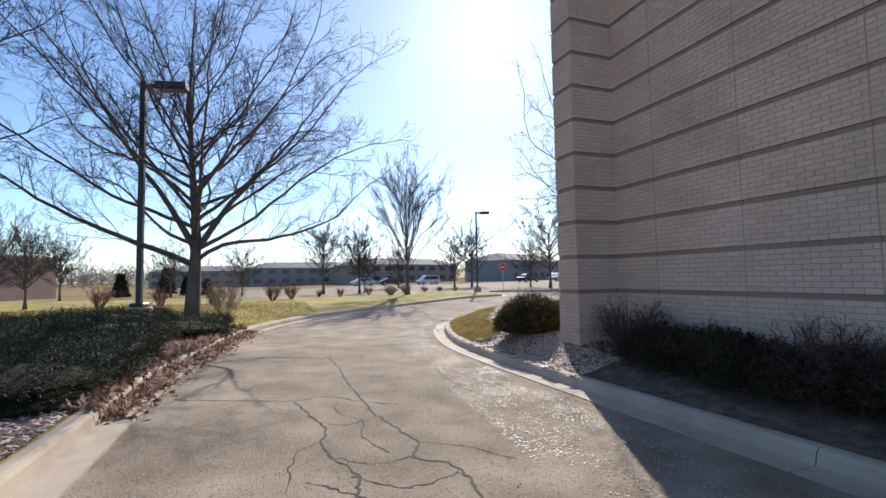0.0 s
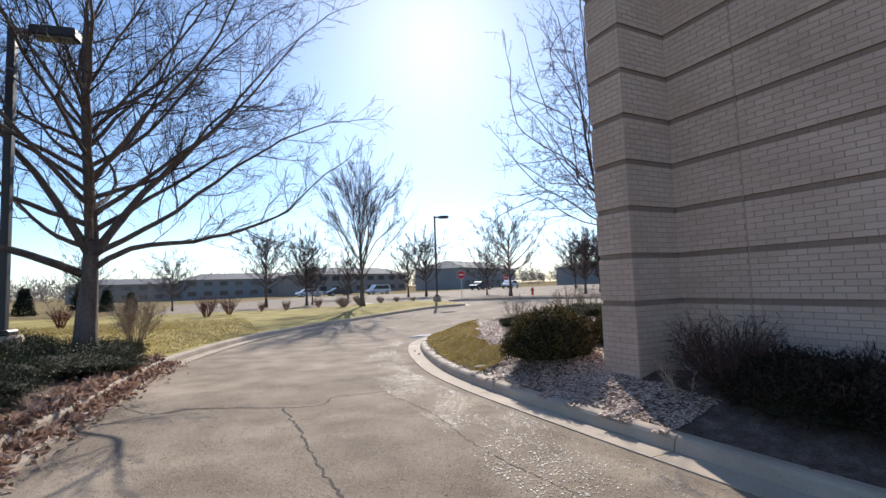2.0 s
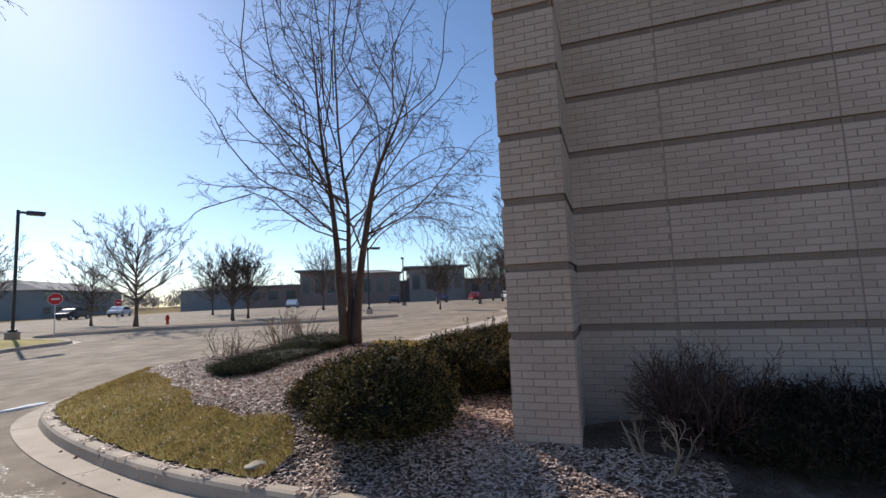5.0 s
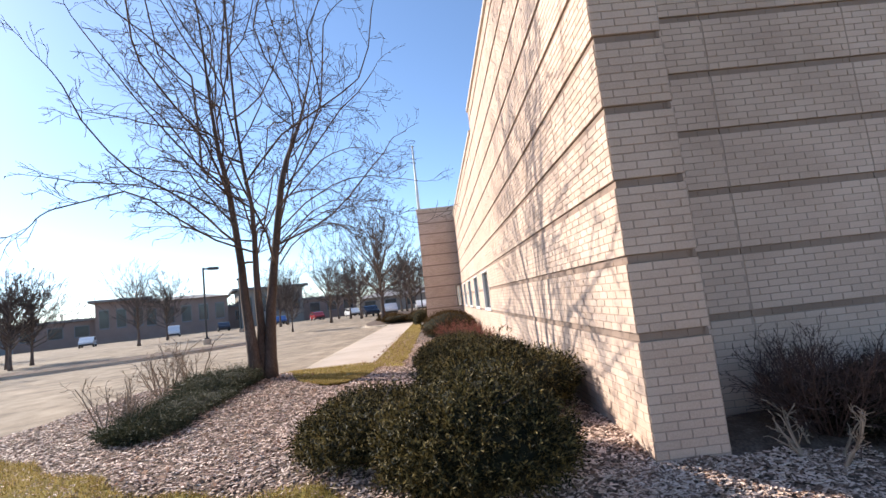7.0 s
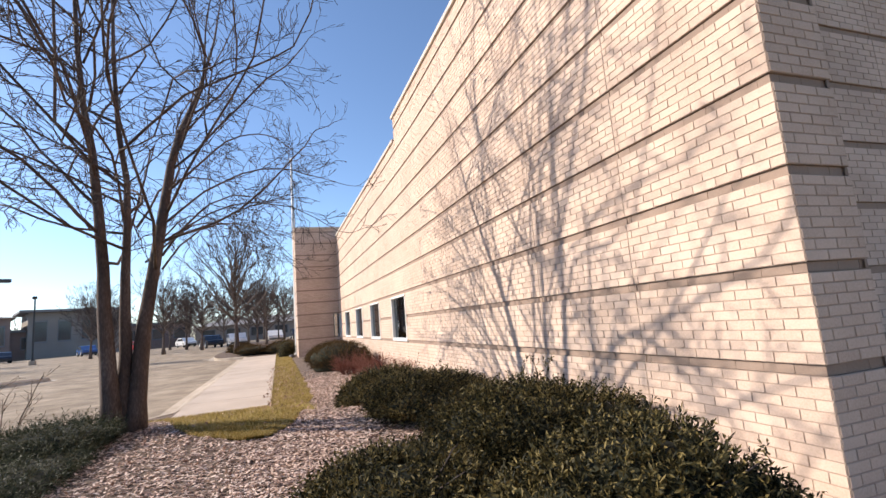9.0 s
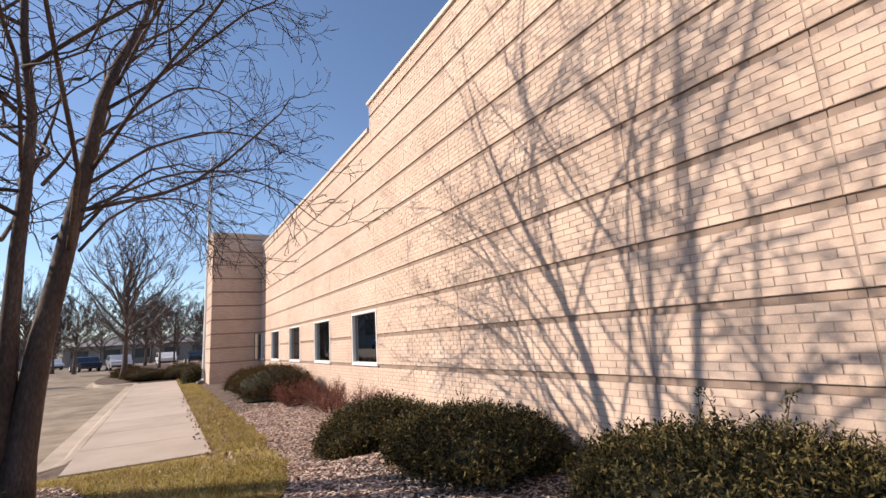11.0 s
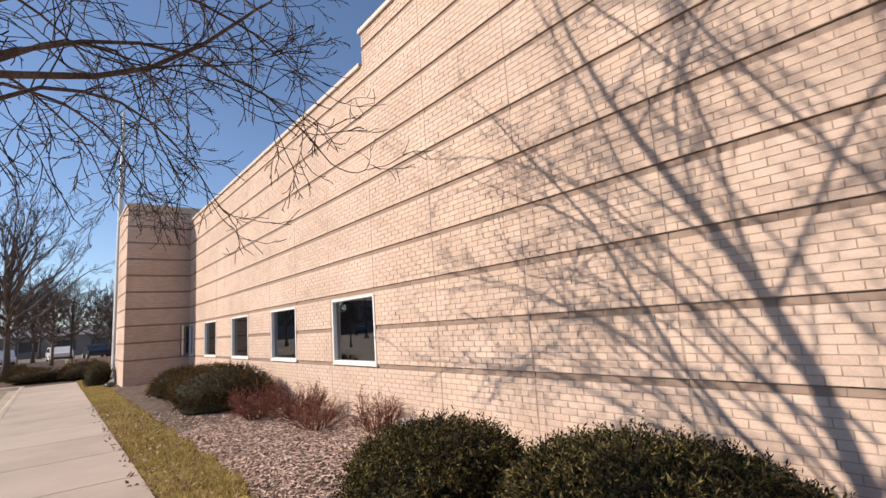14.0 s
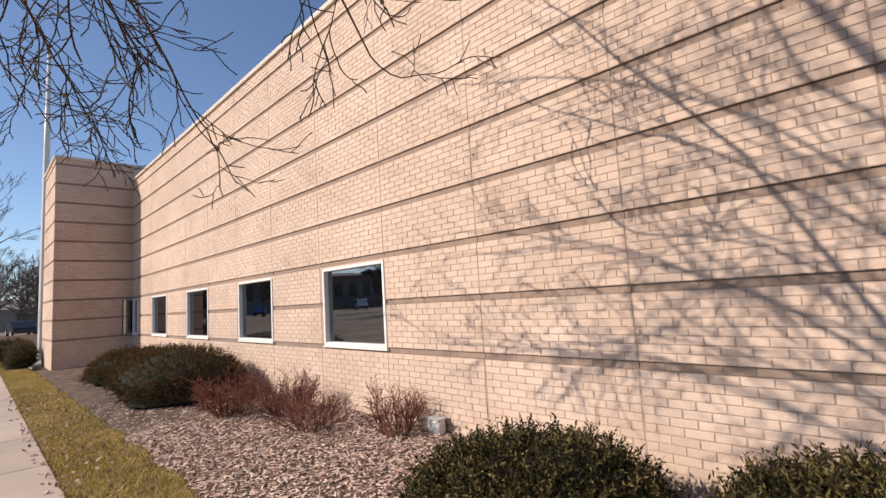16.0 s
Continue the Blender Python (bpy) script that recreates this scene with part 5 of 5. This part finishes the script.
def pebble(name, x, y, z, sx, sy, sz, mat, seed, label, category):
    """A rounded uneven lump."""
    bm = bmesh.new()
    bmesh.ops.create_icosphere(bm, subdivisions=3, radius=1.0)
    for v in bm.verts:
        n_ = 1 + 0.25 * noise.noise(v.co * 1.7 + Vector((seed, 0, 0)))
        v.co = Vector((v.co.x * sx * n_, v.co.y * sy * n_, max(-0.3, v.co.z) * sz * n_))
    me = bpy.data.meshes.new(name)
    bm.to_mesh(me)
    bm.free()
    me.materials.append(mat)
    me.polygons.foreach_set("use_smooth", [True] * len(me.polygons))
    ob = part(name, me, mat)
    ob.location = (x, y, z)
    return tagged(ob, label, category)


pebble("flat_stone", -0.5, 2.35, bed_at(-0.5, 2.35) + 0.022, 0.15, 0.09, 0.022, PALESTONE, 1, "flat pale stone lying on the turf patch", "stone")
pebble("edge_stone", 24.5, 2.35, bed_at(24.5, 2.35) + 0.05, 0.24, 0.16, 0.12, POLE, 2, "dark stone at the tower foot", "stone")
pebble("snow_patch", 1.35, 9.0, road_at(1.35, 9.0) + 0.005, 0.42, 0.12, 0.035, SNOW, 3, "thin remnant of old snow in the gutter", "snow")
pebble("snow_patch", 6.2, 29.0, lawn_at(6.2, 29.0), 0.5, 0.25, 0.05, SNOW, 4, "thin remnant of old snow on the lawn", "snow")
ub = thing("hose_box", (8.55, 0.11, bed_at(8.55, 0.1)), "small white plastic hose box at the wall foot", "hose box")
part("body", Shape().box(-0.09, -0.06, -0.02, 0.09, 0.06, 0.15, 0.015), WHITE, ub)
part("lid", Shape().box(-0.1, -0.07, 0.151, 0.1, 0.07, 0.17, 0.006), WHITE, ub)

# ---- cracks in the asphalt ----
cr = Shape()
rng = random.Random(8)


def crack(pts, width):
    line = smooth_line(pts, 0.06)
    line[:, :2] += np.array([[rng.gauss(0, 0.012), rng.gauss(0, 0.012)] for _ in line])
    i0 = len(cr.v)
    for k, p in enumerate(line):
        d = line[min(k + 1, len(line) - 1)] - line[max(k - 1, 0)]
        n = unit(np.array([-d[1], d[0]])) * width * rng.uniform(0.3, 1.0) * 0.6
        z = road_at(p[0], p[1]) + 0.004
        cr.v += [(p[0] + n[0], p[1] + n[1], z), (p[0] - n[0], p[1] - n[1], z)]
    cr.f += [(i0 + 2 * k, i0 + 2 * k + 2, i0 + 2 * k + 3, i0 + 2 * k + 1) for k in range(len(line) - 1)]


crack([(-6.1, -0.78), (-5.05, -1.14), (-4.73, -1.22), (-4.32, -1.12), (-3.93, -1.5), (-3.54, -1.78)], 0.022)
crack([(-3.92, 1.82), (-3.88, 0.87), (-3.92, 0.15), (-3.94, -0.78), (-3.92, -1.45), (-3.91, -2.08), (-3.8, -2.73), (-3.74, -3.13), (-3.87, -3.48), (-3.61, -3.84), (-3.75, -4.85), (-3.95, -5.95)], 0.026)
crack([(-4.73, -1.22), (-4.61, -1.88), (-4.49, -2.48), (-4.58, -2.9), (-4.52, -3.33), (-4.41, -3.71), (-4.55, -4.85), (-4.35, -6.15)], 0.024)
crack([(-6.31, 4.64), (-5.85, 3.11), (-5.41, 2.3), (-4.78, 2.29), (-3.52, 1.74), (-3.11, 2.19), (-2.39, 2.2), (-1.52, 2.65)], 0.024)
crack([(-4.57, -2.19), (-4.31, -2.4), (-4, -2.31)], 0.014)
crack([(-4.52, -3.31), (-4.19, -3.52), (-3.85, -3.43)], 0.014)
crack([(-4.45, -3.71), (-4.09, -4.02), (-3.63, -3.89)], 0.016)
crack([(-3.74, -3.13), (-3.38, -3.35), (-3.08, -3.76)], 0.014)
crack([(-4.51, -2.8), (-4.81, -3.09), (-4.91, -3.8)], 0.013)
crack([(-4.32, -1.59), (-4.26, -2), (-4.1, -2.31), (-4.2, -2.81), (-4.04, -3.32)], 0.013)
crack([(-4.8, -3.7), (-4.49, -4.01), (-4.15, -4.65), (-3.75, -4.75)], 0.015)
crack([(-6.02, 7.95), (-4.37, 7.38), (-2.24, 7.9), (-0.57, 7.63)], 0.02)
crack([(-1.46, 15.4), (0.84, 11.8), (2.97, 11.27)], 0.02)
crack([(-2.39, 2.15), (-2.28, 0.78), (-2.43, -0.85), (-2.28, -2.48)], 0.01)
cracks = part("cracks", upright(cr.mesh("cracks", CRACK)), None, road)
cracks["kind"] = "stuff"
wl = smooth_line([(-1.75, -8.7), (-1.75, -4.7), (-1.62, -2.19), (-1.53, 0.29), (-1.57, 1.92), (-1.38, 3.64), (-0.98, 5.36), (-0.49, 6.83), (0.25, 8.16)], 0.12)
rw = np.random.default_rng(3)
ng = 26000
ti = rw.integers(0, len(wl), ng)
wide = np.interp(ti / len(wl), [0, 0.2, 0.45, 0.6, 0.8, 1], [1.35, 1.3, 1.0, 0.75, 0.6, 0.35])
gx = wl[ti, 0] + 0.15 - rw.uniform(0, 1, ng) ** 1.2 * (wide + 0.2)
gy = wl[ti, 1] + rw.uniform(-0.08, 0.08, ng)
keep = np.array([noise.noise(Vector((a * 2.6, b * 1.5, 0.3))) + 0.45 * noise.noise(Vector((a * 9, b * 6, 2))) for a, b in zip(gx, gy)]) > rw.uniform(-0.35, 0.45, ng)
gx, gy = gx[keep], gy[keep]
ng = len(gx)
gr = rw.uniform(0.004, 0.013, ng)
ga = rw.uniform(0, 6.283, ng)
tl = rw.normal(0, 0.09, (ng, 2))
gz = road_z(gx, gy) + 0.0035
ring = [(np.cos(ga + q) * gr, np.sin(ga + q) * gr) for q in (0, 1.4, 2.9, 4.5)]
gv = np.stack([np.column_stack([gx + dx, gy + dy, gz + 0.0015 + dx * tl[:, 0] + dy * tl[:, 1]]) for dx, dy in ring], 1).reshape(-1, 3)
grit = part("grit", raw_mesh("grit", gv, np.arange(4 * ng).reshape(-1, 4), GRIT), None, road, "glinting bare stones in the worn asphalt")
grit["kind"] = "stuff"
ng = 70000
gx, gy = rw.uniform(-6.9, -1.3, ng), rw.uniform(-7.5, 3.5, ng)
gr = rw.uniform(0.0025, 0.007, ng)
ga = rw.uniform(0, 6.283, ng)
tl = rw.normal(0, 0.2, (ng, 2))
gz = road_z(gx, gy) + 0.002
ring = [(np.cos(ga + q) * gr, np.sin(ga + q) * gr) for q in (0, 1.4, 2.9, 4.5)]
gv = np.stack([np.column_stack([gx + dx, gy + dy, gz + 0.0015 + dx * tl[:, 0] + dy * tl[:, 1]]) for dx, dy in ring], 1).reshape(-1, 3)
agg = part("aggregate", raw_mesh("aggregate", gv, np.arange(4 * ng).reshape(-1, 4), AGGREGATE), None, road, "fine stones showing in the asphalt")
agg["kind"] = "stuff"


# ---- turf, mulch and litter ----
def strip(p0, p1, zfun, lift, mat, name, n=8):
    t = np.linspace(0, 1, n)
    return upright(sheet(p0[:, None] * (1 - t[None, :, None]) + p1[:, None] * t[None, :, None], lambda x, y: zfun(x, y) + lift, mat, name))


def blades(name, xy, zfun, rng, low, high, wide, parent, lift=0.0):
    n = len(xy)
    z = zfun(xy[:, 0], xy[:, 1]) + lift
    base = np.column_stack([xy, z])
    a = rng.uniform(0, 6.283, n)
    h = rng.uniform(low, high, n)
    side = np.column_stack([np.cos(a), np.sin(a), 0 * a]) * wide
    lean = np.column_stack([rng.normal(0, 0.6, n) * h, rng.normal(0, 0.6, n) * h, h])
    v = np.stack([base - side, base + side, base + lean], 1).reshape(-1, 3)
    ob = part(name, raw_mesh(name, v, np.arange(3 * n).reshape(-1, 3), BLADE), None, parent)
    ob["kind"] = "stuff"
    return ob


rg = np.random.default_rng(12)
sel = [k for k in range(len(P)) if P[k, 1] > 2.05 and P[k, 0] < 4.2 and not (P[k, 1] < 6 and P[k, 0] > 3)]
a, b = sel[0], sel[-1] + 1
dd = np.gradient(P, axis=0)
dd /= np.linalg.norm(dd, axis=1)[:, None]
inn = np.column_stack([dd[:, 1], -dd[:, 0]])
f = np.linspace(0, 1, b - a)
wid = np.interp(f, [0, 0.06, 0.1, 0.15, 0.25, 0.4, 0.6, 0.8, 1.0], [0.35, 0.85, 0.95, 0.75, 0.85, 1.15, 1.4, 1.0, 0.25]) + 0.07 * np.sin(f * 40)
g0, g1 = P[a:b] + inn[a:b] * 0.15, P[a:b] + inn[a:b] * (0.15 + wid[:, None])
patch = part("turf_patch", strip(g0, g1, bed_z, 0.014, TURF, "turf_patch", 12), None)
tagged(patch, "curved patch of dormant turf inside the kerb", "lawn", kind="structure")
n = 42000
t = rg.uniform(0, b - a - 1.001, n)
i = t.astype(int)
t = (t - i)[:, None]
u = rg.uniform(0.0, 1.03, (n, 1))
lo, hi = g0[i] * (1 - t) + g0[i + 1] * t, g1[i] * (1 - t) + g1[i + 1] * t
blades("grass_blades", lo * (1 - u) + hi * u, bed_z, rg, 0.02, 0.06, 0.004, patch, 0.012)
xs2 = np.concatenate([np.linspace(4.2, 7.88, 20), [7.92], np.linspace(7.93, 30, 60)])
ylo = np.interp(xs2, [4.2, 5.3, 7.0, 9, 30], [3.1, 2.7, 2.48, 2.38, 2.43]) + 0.05 * np.sin(xs2 * 5)
yhi = np.where(xs2 < 7.925, np.interp(xs2, [4.2, 4.8, 5.3, 5.9, 6.6, 7.9], [3.4, 4.0, 4.25, 4.45, 4.9, 5.4]), 3.15)
turf2 = part("turf_strip", strip(np.column_stack([xs2, ylo]), np.column_stack([xs2, yhi]), bed_z, 0.014, TURF, "turf_strip", 9), None)
tagged(turf2, "strip of yellowed turf between the walk and the mulch", "lawn", kind="structure")
n = 62000
x = 4.2 + 25.8 * rg.uniform(0, 1, n) ** 1.9
u = rg.uniform(-0.02, 1.02, n)
y = np.interp(x, xs2, ylo) * (1 - u) + np.interp(x, xs2, yhi) * u
blades("grass_blades", np.column_stack([x, y]), bed_z, rg, 0.02, 0.06, 0.0045, turf2, 0.012)
n = 50000
x, y = rg.uniform(-14, -3, n), 5 + 20 * rg.uniform(0, 1, n) ** 1.5
line = np.interp(y, VERGE[:120, 1], VERGE[:120, 0])
ok = (x < line - 0.3) & (rg.uniform(0, 1, n) < np.clip((25 - y) / 10 + 0.1 * np.sin(3 * x), 0, 1))
blades("grass_blades", np.column_stack([x, y])[ok], lawn_z, rg, 0.03, 0.075, 0.009, lawn)


def chips(name, xy, zfun, rng, parent, mat, size):
    """Loose wood chips: thin tilted blocks, each its own island."""
    n = len(xy)
    z = zfun(xy[:, 0], xy[:, 1]) + rng.uniform(0.0, 0.018, n)
    a, tilt = rng.uniform(0, 6.283, n), rng.normal(0, 0.2, n)
    ln, wd, th = size * rng.uniform(0.5, 1.6, n), size * rng.uniform(0.2, 0.5, n), size * rng.uniform(0.06, 0.16, n)
    ex = np.column_stack([np.cos(a) * np.cos(tilt), np.sin(a) * np.cos(tilt), np.sin(tilt)])
    ey = np.column_stack([-np.sin(a), np.cos(a), rng.normal(0, 0.16, n)])
    ey /= np.linalg.norm(ey, axis=1)[:, None]
    ez = np.cross(ex, ey)
    base = np.column_stack([xy, z])
    v = np.stack([base + ex * (sx * ln)[:, None] / 2 + ey * (sy * wd)[:, None] / 2 + ez * (sz * th)[:, None] for sz in (1, 0) for sx, sy in ((-1, -1), (1, -0.7), (0.8, 1), (-1, 0.8))], 1).reshape(-1, 3)
    quad = np.array([(0, 1, 2, 3), (4, 5, 1, 0), (5, 6, 2, 1), (6, 7, 3, 2), (7, 4, 0, 3)])
    fc = (np.arange(n)[:, None, None] * 8 + quad[None]).reshape(-1, 4)
    tagged(part(name, raw_mesh(name, v, fc, mat), None), "loose grey-brown wood chip mulch", "mulch", kind="stuff")


yv = np.linspace(-7.6, 7.4, 60)
xv = np.interp(yv, VERGE[:120, 1], VERGE[:120, 0]) - 0.16
verge_bed = part("verge_bed", strip(np.column_stack([xv, yv]), np.column_stack([xv - 3.6 * np.sqrt(np.clip((yv + 8.2) * (8.0 - yv), 0, 60) / 60) + 0.15 * np.sin(yv * 4), yv]), lawn_z, 0.014, SOIL, "verge_bed", 14), None)
tagged(verge_bed, "brown mulched bed under the junipers along the kerb", "planting bed", kind="structure")
n = 60000
t = rg.uniform(0, len(P) - 1.001, n)
i = t.astype(int)
t = (t - i)[:, None]
u = rg.uniform(0.0, 1.0, (n, 1))
lo, hi = P[i] * (1 - t) + P[i + 1] * t, Q[i] * (1 - t) + Q[i + 1] * t
xy = lo * (1 - u) + hi * u
gap = kerb_gap(xy[:, 0], xy[:, 1], ISLAND)
ok = (gap > 0.17) & (xy[:, 1] > -1.3) & (xy[:, 0] < 15) & ~((xy[:, 0] > 7.5) & (xy[:, 1] > 2.55)) & ~((xy[:, 1] < 0.02) & (xy[:, 0] > -0.01))
chips("wood_chips", xy[ok], bed_z, rg, bed, CHIP, 0.042)
n = 42000
xy = np.column_stack([rg.uniform(-0.9, 12, n), rg.uniform(0.03, 3.4, n)])
ok = ~((xy[:, 0] > 4.2) & (xy[:, 1] > np.interp(xy[:, 0], xs2, ylo) - 0.02)) & (kerb_gap(xy[:, 0], xy[:, 1], ISLAND) > 0.17) & ~((xy[:, 0] < 1.0) & (xy[:, 1] > 2.4))
chips("wood_chips", xy[ok], bed_z, rg, bed, CHIP, 0.038)
n = 27000
xy = np.column_stack([rg.uniform(0.2, 7.2, n), rg.uniform(2.2, 8.0, n)])
inside = (kerb_gap(xy[:, 0], xy[:, 1], ISLAND) > 1.0) & ~((xy[:, 0] > 4.2) & (xy[:, 1] > np.interp(xy[:, 0], xs2, ylo) - 0.02) & (xy[:, 1] < np.interp(xy[:, 0], xs2, yhi)))
chips("wood_chips", xy[inside], bed_z, rg, bed, CHIP, 0.04)
n = 5000
xy = np.column_stack([rg.uniform(-0.95, 0.05, n), rg.uniform(-1.6, 0.3, n)])
xy = xy[(kerb_gap(xy[:, 0], xy[:, 1], ISLAND) > 0.17) & (xy[:, 0] < -0.02)]
chips("wood_chips", xy, bed_z, rg, bed, CHIP, 0.042)
n = 15000
xy = np.column_stack([rg.uniform(-10.2, -6.87, n), rg.uniform(-7.8, -0.6, n)])
edge = np.minimum(np.minimum(xy[:, 0] + 10.2, xy[:, 1] + 7.8), 0.6 - xy[:, 1])
xy = xy[rg.uniform(0, 1.4, n) < edge + 0.25 * np.sin(5 * xy[:, 0] + 3 * xy[:, 1])]
chips("wood_chips", xy, lawn_z, rg, lawn, CHIP, 0.06)
n = 5200
y = rg.uniform(-1.6, 6.8, n)
x = np.interp(y, VERGE[:120, 1], VERGE[:120, 0]) + rg.normal(-0.02, 0.2, n)
gap = kerb_gap(x, y, VERGE)
onroad = x > np.interp(y, VERGE[:120, 1], VERGE[:120, 0])
z = np.where(onroad, road_z(x, y) + 0.02, lawn_z(x, y) + 0.03) + rg.uniform(0, 0.06, n) * (1 - np.clip(gap, 0, 1))
aim = rg.normal(0, 1, (n, 3)) * np.array([1, 1, 0.35])
aim /= np.linalg.norm(aim, axis=1)[:, None]
vv, ff = leaves(rg, np.column_stack([x, y, z]), aim, np.full(n, 0.01), 1, 0.1, 0.055)
lit = part("leaf_litter", raw_mesh("leaf_litter", vv, ff, LITTER), None)
tagged(lit, "drift of dry brown fallen leaves along the kerb", "leaf litter", kind="stuff")
n = 1900
x, y = rg.uniform(-1, 15, n), rg.uniform(0.1, 4.8, n)
y[:900] = rg.uniform(2.5, 3.3, 900)
x[:900] = rg.uniform(6, 18, 900)
ok = ~((x > 7.9) & (y > 3.3)) & (kerb_gap(x, y, ISLAND) > 0.2)
x, y = x[ok], y[ok]
aim = rg.normal(0, 1, (len(x), 3)) * np.array([1, 1, 0.25])
aim /= np.linalg.norm(aim, axis=1)[:, None]
vv, ff = leaves(rg, np.column_stack([x, y, bed_z(x, y) + 0.03]), aim, np.full(len(x), 0.01), 1, 0.06, 0.035)
lit2 = part("leaf_litter", raw_mesh("leaf_litter", vv, ff, LITTER), None)
tagged(lit2, "scattered dry brown leaves on turf and mulch", "leaf litter", kind="stuff")

# far woods round the horizon
n = 9000
an = rg.uniform(0, 6.283, n)
rad = rg.uniform(160, 330, n)
x, y = rad * np.cos(an), 20 + rad * np.sin(an)
aim = np.column_stack([rg.normal(0, 0.25, n), rg.normal(0, 0.25, n), np.ones(n)])
aim /= np.linalg.norm(aim, axis=1)[:, None]
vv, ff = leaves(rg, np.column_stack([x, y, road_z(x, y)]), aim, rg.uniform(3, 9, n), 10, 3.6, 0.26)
woods = part("far_woods", raw_mesh("far_woods", vv, ff, HAZETWIG), None)
tagged(woods, "bare woods along the horizon, haze put into their grey-brown colour", "woods", kind="stuff")
